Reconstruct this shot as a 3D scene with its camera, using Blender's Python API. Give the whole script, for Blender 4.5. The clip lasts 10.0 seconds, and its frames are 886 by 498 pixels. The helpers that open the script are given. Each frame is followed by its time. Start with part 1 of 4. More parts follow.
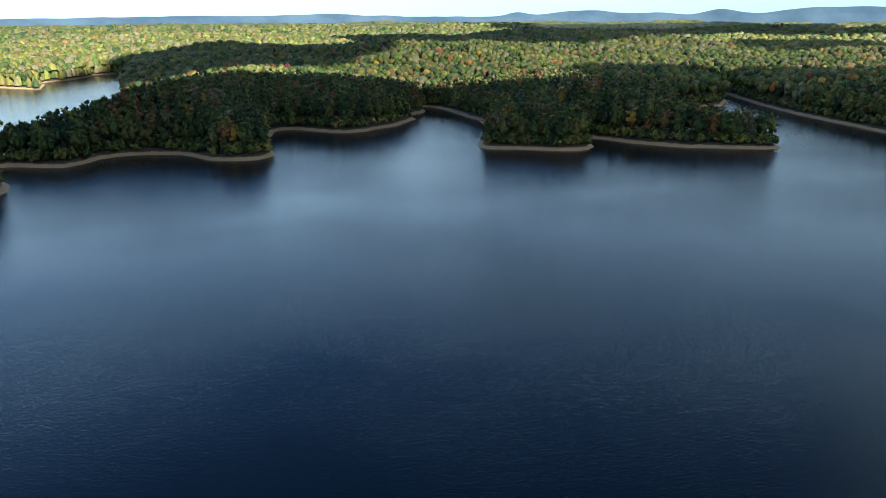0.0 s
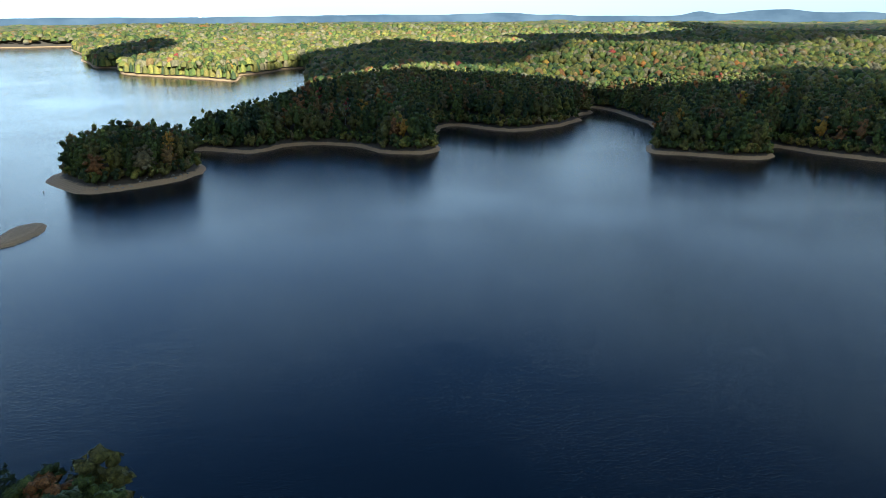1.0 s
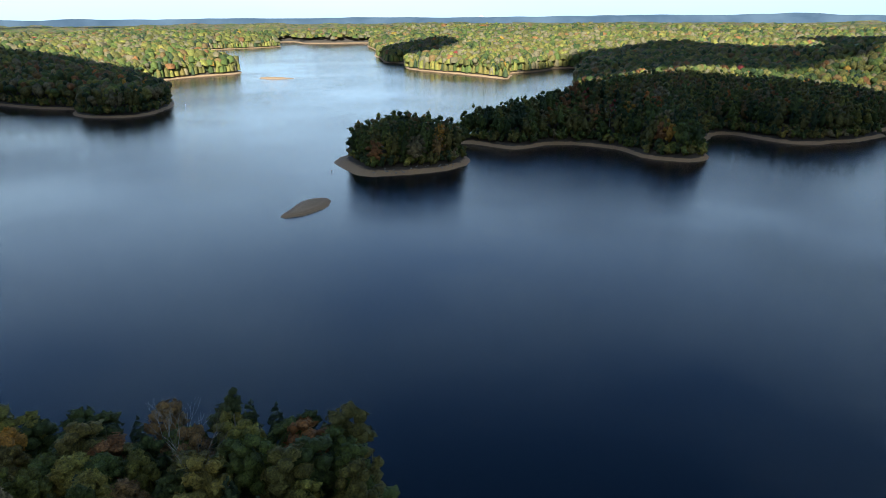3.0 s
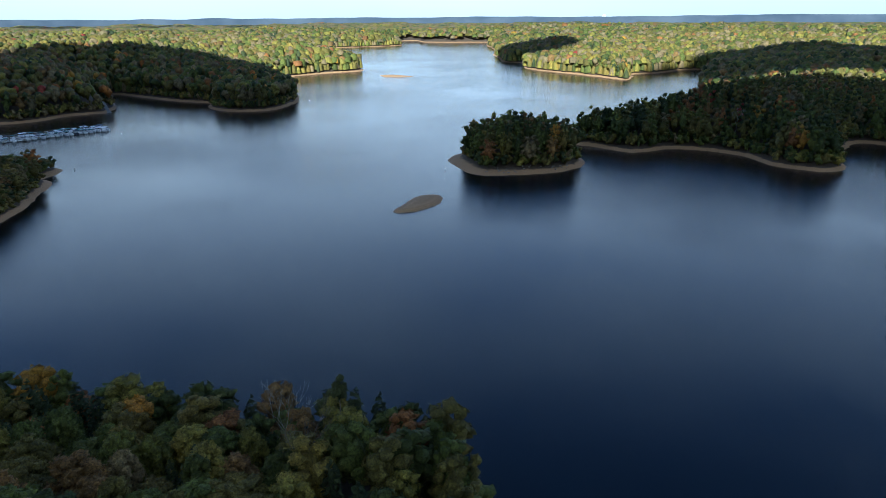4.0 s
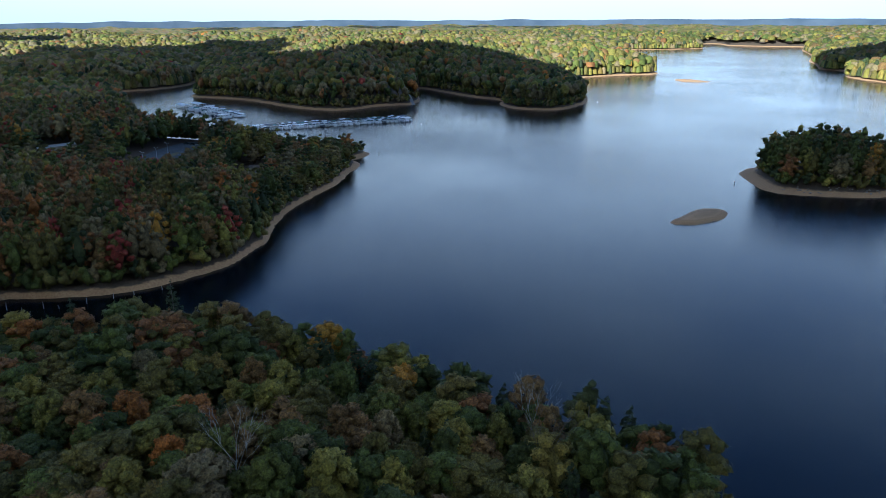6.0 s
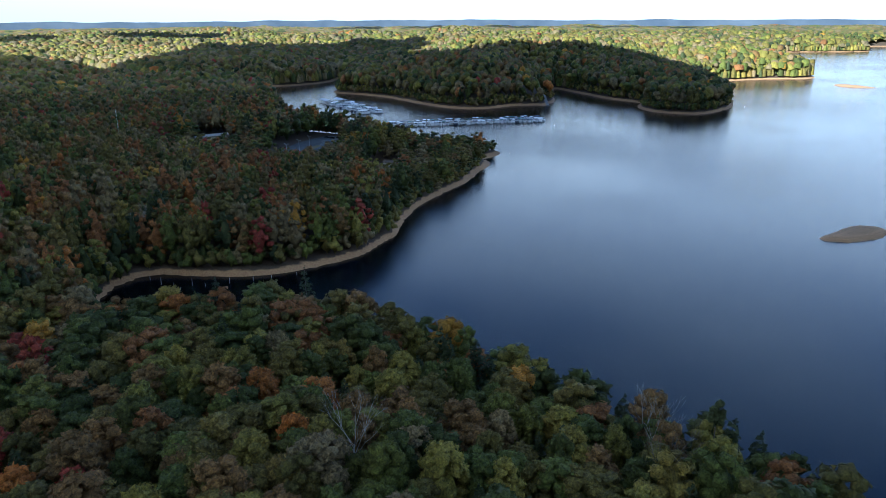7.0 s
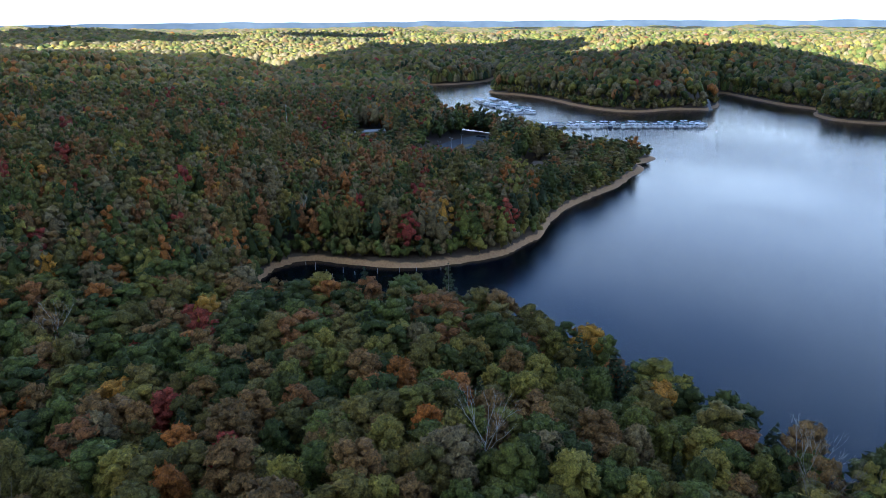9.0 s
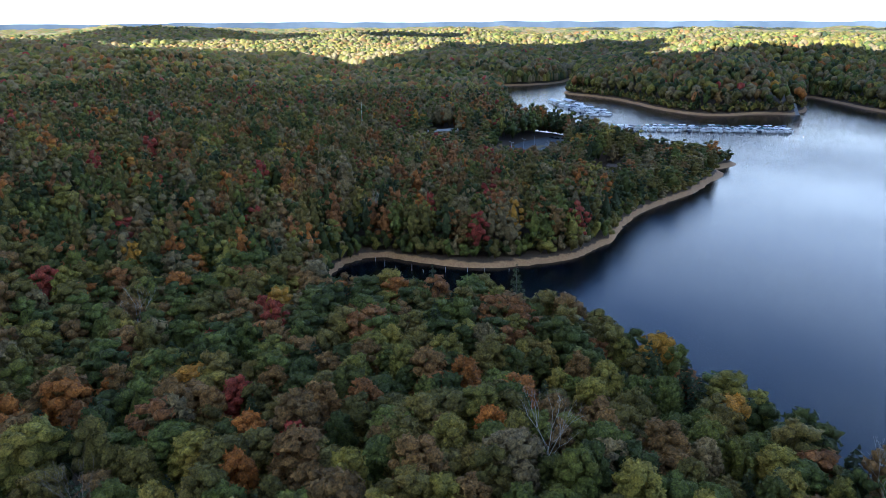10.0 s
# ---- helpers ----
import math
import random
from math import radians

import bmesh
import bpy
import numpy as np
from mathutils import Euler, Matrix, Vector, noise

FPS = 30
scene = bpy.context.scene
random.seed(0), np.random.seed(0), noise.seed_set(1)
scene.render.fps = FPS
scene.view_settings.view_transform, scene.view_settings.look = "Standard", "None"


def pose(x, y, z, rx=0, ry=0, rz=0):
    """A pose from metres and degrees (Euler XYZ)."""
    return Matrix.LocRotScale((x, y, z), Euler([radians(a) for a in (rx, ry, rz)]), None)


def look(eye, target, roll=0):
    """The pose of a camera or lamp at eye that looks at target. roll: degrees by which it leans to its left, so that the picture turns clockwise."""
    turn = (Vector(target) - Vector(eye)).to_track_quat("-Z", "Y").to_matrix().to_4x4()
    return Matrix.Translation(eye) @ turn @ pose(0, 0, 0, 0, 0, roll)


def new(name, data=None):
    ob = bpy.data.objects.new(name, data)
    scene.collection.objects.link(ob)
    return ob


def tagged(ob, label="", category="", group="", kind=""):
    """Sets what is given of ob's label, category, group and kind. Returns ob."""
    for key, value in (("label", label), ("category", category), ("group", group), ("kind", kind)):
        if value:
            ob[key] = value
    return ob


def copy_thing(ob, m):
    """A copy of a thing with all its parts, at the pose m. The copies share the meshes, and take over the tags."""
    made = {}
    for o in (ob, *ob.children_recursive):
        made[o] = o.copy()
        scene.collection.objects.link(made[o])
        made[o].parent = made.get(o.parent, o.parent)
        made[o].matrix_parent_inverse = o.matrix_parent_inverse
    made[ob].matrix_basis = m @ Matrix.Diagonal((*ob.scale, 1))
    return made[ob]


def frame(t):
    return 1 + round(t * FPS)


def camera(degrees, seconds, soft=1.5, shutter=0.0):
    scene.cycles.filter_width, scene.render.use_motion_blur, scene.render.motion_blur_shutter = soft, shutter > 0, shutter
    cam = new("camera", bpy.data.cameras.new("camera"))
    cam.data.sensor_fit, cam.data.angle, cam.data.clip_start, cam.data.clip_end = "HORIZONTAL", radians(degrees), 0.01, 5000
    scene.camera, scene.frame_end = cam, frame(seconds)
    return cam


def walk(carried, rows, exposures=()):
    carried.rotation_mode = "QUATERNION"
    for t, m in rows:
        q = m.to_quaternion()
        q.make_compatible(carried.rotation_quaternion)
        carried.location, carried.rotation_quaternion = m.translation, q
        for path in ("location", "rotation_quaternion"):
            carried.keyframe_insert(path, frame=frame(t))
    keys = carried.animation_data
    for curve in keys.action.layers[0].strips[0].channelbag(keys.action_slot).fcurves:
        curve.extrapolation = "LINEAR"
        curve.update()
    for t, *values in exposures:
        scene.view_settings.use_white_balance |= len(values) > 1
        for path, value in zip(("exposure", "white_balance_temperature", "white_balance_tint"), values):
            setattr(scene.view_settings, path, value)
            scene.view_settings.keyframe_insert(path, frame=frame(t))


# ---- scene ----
EYE = 100.0          # metres over the lake
cam = camera(64.22, 10.0, soft=0.7)
PATH = [
    (0.0, pose(0, 0, EYE, 71.32, 0.19, 0.00)),
    (0.5, pose(0, 0, EYE, 71.31, 0.13, 7.38)),
    (1.0, pose(0, 0, EYE, 71.29, 0.18, 13.30)),
    (1.5, pose(0, 0, EYE, 71.27, 0.19, 19.44)),
    (2.0, pose(0, 0, EYE, 71.25, 0.13, 25.29)),
    (2.5, pose(0, 0, EYE, 71.23, 0.20, 30.33)),
    (3.8, pose(0, 0, EYE, 71.44, 0.26, 41.24)),
    (4.0, pose(0, 0, EYE, 71.36, 0.28, 43.62)),
    (4.5, pose(0, 0, EYE, 71.42, 0.26, 50.97)),
    (5.0, pose(0, 0, EYE, 71.44, 0.27, 55.98)),
    (5.5, pose(0, 0, EYE, 71.47, 0.27, 61.37)),
    (5.7, pose(0, 0, EYE, 71.52, 0.26, 63.38)),
    (6.8, pose(0, 0, EYE, 71.57, 0.26, 74.80)),
    (7.0, pose(0, 0, EYE, 71.58, 0.23, 77.04)),
    (7.5, pose(0, 0, EYE, 71.62, 0.27, 81.55)),
    (8.0, pose(0, 0, EYE, 71.65, 0.28, 85.93)),
    (8.5, pose(0, 0, EYE, 71.65, 0.22, 87.77)),
    (9.0, pose(0, 0, EYE, 71.67, 0.34, 89.27)),
    (9.3, pose(0, 0, EYE, 71.67, 0.26, 93.52)),
    (9.5, pose(0, 0, EYE, 71.70, 0.23, 95.18)),
    (10.0, pose(0, 0, EYE, 71.70, 0.23, 95.18)),
]
walk(cam, PATH, exposures=[(0.0, 1.90, 5130, -8), (2.5, 1.60, 5230, -3), (4.5, 1.42, 5080, 1), (5.5, 1.50, 5060, 2), (7.5, 2.08, 5080, 4), (10.0, 2.58, 5270, 8)])

# ---- sky, sun, clouds' height ----
SUN_TURN, SUN_UP = 212.0, 31.0       # where the sun stands: degrees left of the y axis, and above the horizon
world = bpy.data.worlds.new("world")
scene.world = world
world.use_nodes = True
wn, wl = world.node_tree.nodes, world.node_tree.links
sky = wn.new("ShaderNodeTexSky")
sky.sky_type = "NISHITA"
sky.sun_disc = False
sky.sun_elevation = radians(SUN_UP)
sky.sun_rotation = radians(-SUN_TURN)
sky.air_density, sky.dust_density, sky.ozone_density = 0.50, 0.15, 3.0
wn["Background"].inputs["Strength"].default_value = 0.10
way = wn.new("ShaderNodeTexCoord").outputs["Generated"]
up = wn.new("ShaderNodeSeparateXYZ")
wl.new(way, up.inputs[0])
flat = wn.new("ShaderNodeMapping")
flat.inputs["Scale"].default_value = (1.0, 1.0, 4.0)
wl.new(way, flat.inputs["Vector"])
veil = wn.new("ShaderNodeTexNoise")
veil.inputs["Scale"].default_value, veil.inputs["Detail"].default_value, veil.inputs["Roughness"].default_value = 2.6, 6.0, 0.6
wl.new(flat.outputs[0], veil.inputs["Vector"])
low = wn.new("ShaderNodeMapRange")
low.interpolation_type = "SMOOTHSTEP"
low.inputs["From Min"].default_value, low.inputs["From Max"].default_value = 0.19, 0.41
low.inputs["To Min"].default_value, low.inputs["To Max"].default_value = 0.92, 0.0
wl.new(up.outputs[2], low.inputs["Value"])
thick = wn.new("ShaderNodeMath")
thick.operation = "MULTIPLY_ADD"
wl.new(veil.outputs["Fac"], thick.inputs[0])
thick.inputs[1].default_value, thick.inputs[2].default_value = 1.6, -0.8
cover = wn.new("ShaderNodeMath")
cover.operation, cover.use_clamp = "MULTIPLY_ADD", True
wl.new(thick.outputs[0], cover.inputs[0])
cover.inputs[1].default_value = 0.24
wl.new(low.outputs[0], cover.inputs[2])
whole_sky = wn.new("ShaderNodeMix")
whole_sky.data_type = "RGBA"
wl.new(cover.outputs[0], whole_sky.inputs[0])
wl.new(sky.outputs[0], whole_sky.inputs[6])
whole_sky.inputs[7].default_value = (4.35, 4.75, 5.10, 1)
# the veil is brightest where it faces the sun, and dulled by haze along the horizon
facing = wn.new("ShaderNodeVectorMath")
facing.operation = "DOT_PRODUCT"
wl.new(way, facing.inputs[0])
facing.inputs[1].default_value = (-math.sin(radians(SUN_TURN - 162)), math.cos(radians(SUN_TURN - 162)), 0)
front = wn.new("ShaderNodeMapRange")
front.inputs["From Min"].default_value, front.inputs["From Max"].default_value = -0.6, 1.0
front.inputs["To Min"].default_value, front.inputs["To Max"].default_value = 0.45, 1.22
wl.new(facing.outputs["Value"], front.inputs["Value"])
haze = wn.new("ShaderNodeMapRange")
haze.interpolation_type = "SMOOTHSTEP"
haze.inputs["From Min"].default_value, haze.inputs["From Max"].default_value = -0.01, 0.08
haze.inputs["To Min"].default_value, haze.inputs["To Max"].default_value = 0.66, 1.0
wl.new(up.outputs[2], haze.inputs["Value"])
gain = wn.new("ShaderNodeMath")
gain.operation = "MULTIPLY"
wl.new(front.outputs[0], gain.inputs[0])
wl.new(haze.outputs[0], gain.inputs[1])
lit_sky = wn.new("ShaderNodeVectorMath")
lit_sky.operation = "SCALE"
wl.new(whole_sky.outputs[2], lit_sky.inputs[0])
wl.new(gain.outputs[0], lit_sky.inputs["Scale"])
wl.new(lit_sky.outputs[0], wn["Background"].inputs["Color"])
sun_way = Vector((-math.sin(radians(SUN_TURN)) * math.cos(radians(SUN_UP)), math.cos(radians(SUN_TURN)) * math.cos(radians(SUN_UP)), math.sin(radians(SUN_UP))))
sun_data = bpy.data.lights.new("sun", "SUN")
sun_data.energy, sun_data.angle, sun_data.color = 4.1, radians(0.6), (1.0, 0.95, 0.87)
sun_ob = new("sun", sun_data)
sun_ob.matrix_world = look(sun_way * 1000, (0, 0, 0))


# ---- materials ----
def material(name, rough=0.8, metal=0.0):
    m = bpy.data.materials.new(name)
    m.use_nodes = True
    b = m.node_tree.nodes["Principled BSDF"]
    b.inputs["Roughness"].default_value, b.inputs["Metallic"].default_value = rough, metal
    return m, m.node_tree.nodes, m.node_tree.links, b


def ramp(nodes, links, source, stops):
    r = nodes.new("ShaderNodeValToRGB")
    while len(r.color_ramp.elements) < len(stops):
        r.color_ramp.elements.new(0.5)
    for e, (at, col) in zip(r.color_ramp.elements, stops):
        e.position, e.color = at, (*col, 1)
    links.new(source, r.inputs[0])
    return r.outputs[0]


def noise_tex(nodes, links, scale, detail=4.0, rough=0.55, vector=None):
    n = nodes.new("ShaderNodeTexNoise")
    n.inputs["Scale"].default_value, n.inputs["Detail"].default_value, n.inputs["Roughness"].default_value = scale, detail, rough
    if vector is not None:
        links.new(vector, n.inputs["Vector"])
    return n.outputs["Fac"]


def mixed(nodes, links, kind, fac, a, b):
    n = nodes.new("ShaderNodeMix")
    n.data_type, n.blend_type = "RGBA", kind
    for sock, v in ((n.inputs[0], fac), (n.inputs[6], a), (n.inputs[7], b)):
        if hasattr(v, "is_linked"):
            links.new(v, sock)
        else:
            sock.default_value = v if isinstance(v, float) else (*v, 1)
    return n.outputs[2]


def bumped(nodes, links, bsdf, height, strength, distance):
    n = nodes.new("ShaderNodeBump")
    n.inputs["Strength"].default_value, n.inputs["Distance"].default_value = strength, distance
    links.new(height, n.inputs["Height"])
    links.new(n.outputs[0], bsdf.inputs["Normal"])


def plain(name, col, rough=0.6, metal=0.0, grain=3.0, spread=0.25):
    """A surface of one paint or stuff, with grain and slow variation."""
    m, n, l, b = material(name, rough, metal)
    pos = n.new("ShaderNodeNewGeometry").outputs["Position"]
    f = noise_tex(n, l, grain, 5.0, 0.6, pos)
    dark = tuple(c * (1 - spread) for c in col)
    light = tuple(min(1, c * (1 + spread)) for c in col)
    l.new(ramp(n, l, f, [(0.3, dark), (0.7, light)]), b.inputs["Base Color"])
    return m


def foliage(name, col, warm):
    """Leaves of one kind: the hue shifts from tree to tree, from bough to bough and from leaf to leaf, and some light passes through."""
    m, n, l, b = material(name, 0.7)
    geo = n.new("ShaderNodeNewGeometry")
    pos = geo.outputs["Position"]
    slow = noise_tex(n, l, 0.055, 2.0, 0.5, pos)
    bough = noise_tex(n, l, 0.5, 3.0, 0.6, pos)
    leaf = noise_tex(n, l, 2.4, 4.0, 0.7, pos)
    c = ramp(n, l, slow, [(0.32, tuple(v * 0.8 for v in col)), (0.52, col), (0.70, warm)])
    c = mixed(n, l, "MULTIPLY", 1.0, c, ramp(n, l, bough, [(0.32, (0.72, 0.75, 0.76)), (0.68, (1.24, 1.22, 1.12))]))
    c = mixed(n, l, "MULTIPLY", 1.0, c, ramp(n, l, leaf, [(0.33, (0.38, 0.40, 0.42)), (0.66, (1.52, 1.50, 1.40))]))
    c = mixed(n, l, "MULTIPLY", 1.0, c, ramp(n, l, geo.outputs["Random Per Island"], [(0.0, (0.84, 0.85, 0.86)), (1.0, (1.16, 1.15, 1.10))]))
    c = mixed(n, l, "MULTIPLY", 1.0, c, ramp(n, l, n.new("ShaderNodeObjectInfo").outputs["Random"], [(0.0, (0.78, 0.83, 0.82)), (1.0, (1.22, 1.17, 1.08))]))
    l.new(c, b.inputs["Base Color"])
    b.inputs["Specular IOR Level"].default_value = 0.2
    tr = n.new("ShaderNodeBsdfTranslucent")
    l.new(c, tr.inputs["Color"])
    mx = n.new("ShaderNodeMixShader")
    mx.inputs[0].default_value = 0.12
    l.new(b.outputs[0], mx.inputs[1])
    l.new(tr.outputs[0], mx.inputs[2])
    l.new(mx.outputs[0], n["Material Output"].inputs["Surface"])
    bumped(n, l, b, noise_tex(n, l, 0.9, 6.0, 0.68, pos), 1.0, 0.8)
    return m


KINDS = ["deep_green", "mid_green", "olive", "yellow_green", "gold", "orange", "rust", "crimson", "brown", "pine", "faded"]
HUES = {
    "deep_green": ((0.062, 0.076, 0.020), (0.082, 0.086, 0.020)),
    "mid_green": ((0.106, 0.122, 0.027), (0.146, 0.134, 0.027)),
    "olive": ((0.140, 0.116, 0.030), (0.178, 0.124, 0.032)),
    "yellow_green": ((0.210, 0.180, 0.038), (0.264, 0.190, 0.040)),
    "gold": ((0.380, 0.200, 0.028), (0.410, 0.188, 0.030)),
    "orange": ((0.320, 0.120, 0.026), (0.345, 0.128, 0.028)),
    "rust": ((0.250, 0.108, 0.038), (0.285, 0.118, 0.040)),
    "crimson": ((0.260, 0.046, 0.034), (0.280, 0.062, 0.038)),
    "brown": ((0.200, 0.114, 0.042), (0.225, 0.124, 0.046)),
    "pine": ((0.044, 0.058, 0.023), (0.058, 0.067, 0.025)),
    # grey-brown leaves, also crowded into the far woods to imitate haze
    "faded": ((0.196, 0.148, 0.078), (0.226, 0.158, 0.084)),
}
LEAF = {k: foliage("leaves_" + k, *HUES[k]) for k in KINDS}
BARK = plain("bark", (0.16, 0.13, 0.10), 0.9, 0.0, 2.0, 0.35)
PALE_BARK = plain("pale_bark", (0.30, 0.28, 0.25), 0.85, 0.0, 1.5, 0.25)


def ground_material():
    """Bare shore below the old water line, leaf litter above it."""
    m, n, l, b = material("shore_and_litter", 0.92)
    pos = n.new("ShaderNodeNewGeometry").outputs["Position"]
    sep = n.new("ShaderNodeSeparateXYZ")
    l.new(pos, sep.inputs[0])
    wob = noise_tex(n, l, 0.16, 4.0, 0.6, pos)
    fine = noise_tex(n, l, 1.3, 5.0, 0.65, pos)
    add = n.new("ShaderNodeMath")
    add.operation = "MULTIPLY_ADD"
    l.new(wob, add.inputs[0])
    add.inputs[1].default_value = 1.6
    l.new(sep.outputs[2], add.inputs[2])
    lines = n.new("ShaderNodeTexWave")          # strand lines left by the falling water
    lines.bands_direction = "Z"
    lines.inputs["Scale"].default_value, lines.inputs["Distortion"].default_value, lines.inputs["Detail"].default_value = 0.9, 1.2, 3.0
    l.new(pos, lines.inputs["Vector"])
    sand = ramp(n, l, fine, [(0.25, (0.275, 0.152, 0.068)), (0.55, (0.425, 0.244, 0.110)), (0.8, (0.53, 0.336, 0.172))])
    sand = mixed(n, l, "MULTIPLY", 0.35, sand, ramp(n, l, lines.outputs["Fac"], [(0.0, (0.6, 0.58, 0.55)), (1.0, (1.1, 1.1, 1.1))]))
    litter = ramp(n, l, fine, [(0.3, (0.045, 0.030, 0.017)), (0.7, (0.095, 0.062, 0.034))])
    rng = n.new("ShaderNodeMapRange")
    rng.inputs["From Min"].default_value, rng.inputs["From Max"].default_value = 2.5, 3.0
    l.new(add.outputs[0], rng.inputs["Value"])
    l.new(mixed(n, l, "MIX", rng.outputs[0], sand, litter), b.inputs["Base Color"])
    bumped(n, l, b, fine, 0.5, 0.3)
    return m


def water_material():
    m, n, l, b = material("lake_water", 0.10)
    b.inputs["Base Color"].default_value = (0.0011, 0.0036, 0.0072, 1)
    b.inputs["IOR"].default_value = 1.333
    b.inputs["Specular IOR Level"].default_value = 0.25
    pos = n.new("ShaderNodeNewGeometry").outputs["Position"]
    turn = n.new("ShaderNodeMapping")
    turn.inputs["Rotation"].default_value, turn.inputs["Scale"].default_value = (0, 0, radians(35)), (0.38, 1.0, 1.0)
    l.new(pos, turn.inputs["Vector"])
    ripples = noise_tex(n, l, 2.5, 2.0, 0.5, turn.outputs[0])
    gusts = noise_tex(n, l, 0.006, 3.0, 0.5, pos)
    amount = n.new("ShaderNodeMapRange")
    amount.inputs["From Min"].default_value, amount.inputs["From Max"].default_value = 0.35, 0.65
    amount.inputs["To Min"].default_value, amount.inputs["To Max"].default_value = 0.35, 1.0
    l.new(gusts, amount.inputs["Value"])
    h = n.new("ShaderNodeMath")
    h.operation = "MULTIPLY"
    l.new(ripples, h.inputs[0])
    l.new(amount.outputs[0], h.inputs[1])
    bumped(n, l, b, h.outputs[0], 1.0, 0.13)
    return m


GROUND, WATER = ground_material(), water_material()


# ---- the lake's outline, stretch by stretch, against the clock from under the camera ----
SHORE_POINT = [(420, -60), (300, -70), (150, -30), (60, 5), (0, 30), (-44, 52), (-62, 73), (-75, 92), (-91, 100), (-104, 97), (-116, 84),
               (-132, 68), (-148, 60), (-164, 50), (-182, 38), (-196, 25), (-207, 10), (-213, -6), (-215, -24), (-217, -42), (-228, -58), (-248, -68),
               (-274, -68), (-287, -58)]
SHORE_BEACH = [(-286, -47), (-282, -37), (-278, -22), (-277, -10), (-279, 2), (-285, 16), (-292, 29), (-304, 39), (-318, 49), (-333, 55), (-343, 58),
               (-365, 69), (-382, 81), (-403, 98), (-422, 114), (-449, 130), (-473, 143), (-484, 139), (-494, 152), (-506, 161), (-516, 158), (-513, 142)]
SHORE_BAY = [(-512, 128), (-518, 108), (-530, 92), (-552, 78), (-580, 63), (-610, 55), (-628, 40), (-640, 25), (-652, 16), (-672, 11), (-705, 8), (-760, 6), (-823, 4), (-900, -3), (-1000, -9),
             (-1045, -25), (-1060, -60), (-1090, -140), (-1180, -240), (-1290, -318), (-1390, -345),
             (-1395, -328), (-1300, -285), (-1210, -210), (-1120, -110), (-1099, -39)]
SHORE_WEST = [(-1083, 0), (-1104, 51), (-1150, 88), (-1206, 101), (-1150, 106), (-1050, 92), (-974, 75), (-941, 102), (-910, 127), (-863, 147), (-807, 168),
              (-766, 195), (-760, 227), (-774, 255), (-776, 284), (-773, 300), (-821, 328), (-880, 349), (-945, 377), (-885, 386), (-815, 394),
              (-764, 412), (-742, 396), (-697, 386), (-665, 409), (-664, 438), (-702, 491), (-760, 530), (-860, 575), (-960, 615)]
SHORE_FAR = [(-982, 649), (-992, 701), (-997, 765), (-989, 828), (-1060, 880), (-1230, 960), (-1457, 1066), (-1438, 1122), (-1540, 1200), (-1687, 1274),
             (-1678, 1330), (-1670, 1388), (-1649, 1459), (-1659, 1554), (-1757, 1640), (-1894, 1781), (-1876, 1833), (-1767, 1749), (-1684, 1789),
             (-1572, 1870), (-1470, 1740), (-1400, 1660), (-1228, 1489), (-1107, 1334), (-990, 1220), (-936, 1160), (-890, 1163), (-850, 1115)]
SHORE_INLET = [(-819, 1071), (-750, 1036), (-656, 1010), (-595, 991), (-550, 976), (-566, 1024), (-592, 1066), (-573, 1117), (-569, 1201), (-530, 1230),
               (-490, 1120), (-450, 1000), (-380, 850), (-320, 720), (-300, 620), (-305, 540), (-322, 495), (-308, 470)]
SHORE_EAST = [(-289, 472), (-259, 469), (-249, 483), (-244, 499), (-232, 509), (-213, 514), (-188, 511), (-166, 493), (-145, 491), (-130, 495), (-124, 516),
              (-135, 541), (-143, 584), (-146, 618), (-133, 627), (-100, 612), (-76, 611), (-48, 642), (-27, 687), (-36, 702), (-19, 743), (-24, 770),
              (-18, 779), (3, 751), (20, 713), (36, 670), (40, 610), (27, 555)]
SHORE_SOUTH = [(32, 533), (58, 530), (91, 523), (106, 527), (116, 541), (118, 571), (125, 576), (142, 560), (161, 547), (188, 535), (220, 530), (244, 527),
               (259, 536), (250, 556), (225, 590), (212, 640), (238, 725), (278, 771), (298, 775), (326, 820), (332, 870), (338, 930), (350, 900), (349, 830),
               (348, 779), (354, 725), (359, 678), (367, 643), (376, 599), (395, 500), (430, 350), (450, 150)]
ISLET = [(-342, 365), (-321, 348), (-293, 337), (-271, 355), (-258, 377), (-256, 401), (-265, 420), (-285, 438), (-312, 446), (-338, 432), (-350, 400)]
SANDBAR = [(-265, 239), (-274, 256), (-280, 272), (-274, 282), (-265, 278), (-259, 266), (-258, 249)]
FAR_BAR = [(-900, 787), (-893, 806), (-862, 812), (-825, 808), (-840, 790), (-862, 775)]


def smooth_loop(pts, steps=5, rough=0.0):
    """A closed Catmull-Rom curve, with the small bays of a natural shore."""
    p = np.array(pts, float)
    a, b, c, d = np.roll(p, 1, 0), p, np.roll(p, -1, 0), np.roll(p, -2, 0)
    out = []
    for k in range(steps):
        t = k / steps
        out.append(0.5 * (2 * b + (c - a) * t + (2 * a - 5 * b + 4 * c - d) * t * t + (3 * b - a - 3 * c + d) * t ** 3))
    q = np.stack(out, 1).reshape(-1, 2)
    size = np.linalg.norm(np.roll(q, -1, 0) - q, axis=1, keepdims=True)
    r = np.random.RandomState(4)
    return q + r.normal(0, 1, q.shape) * np.minimum(rough, size * 0.12)


LAKE = smooth_loop(SHORE_POINT + SHORE_BEACH + SHORE_BAY + SHORE_WEST + SHORE_FAR + SHORE_INLET + SHORE_EAST + SHORE_SOUTH, 5, 1.2)
ISLES = [smooth_loop(ISLET, 6, 1.0), smooth_loop(SANDBAR, 6, 0.4), smooth_loop(FAR_BAR, 6, 0.8)]


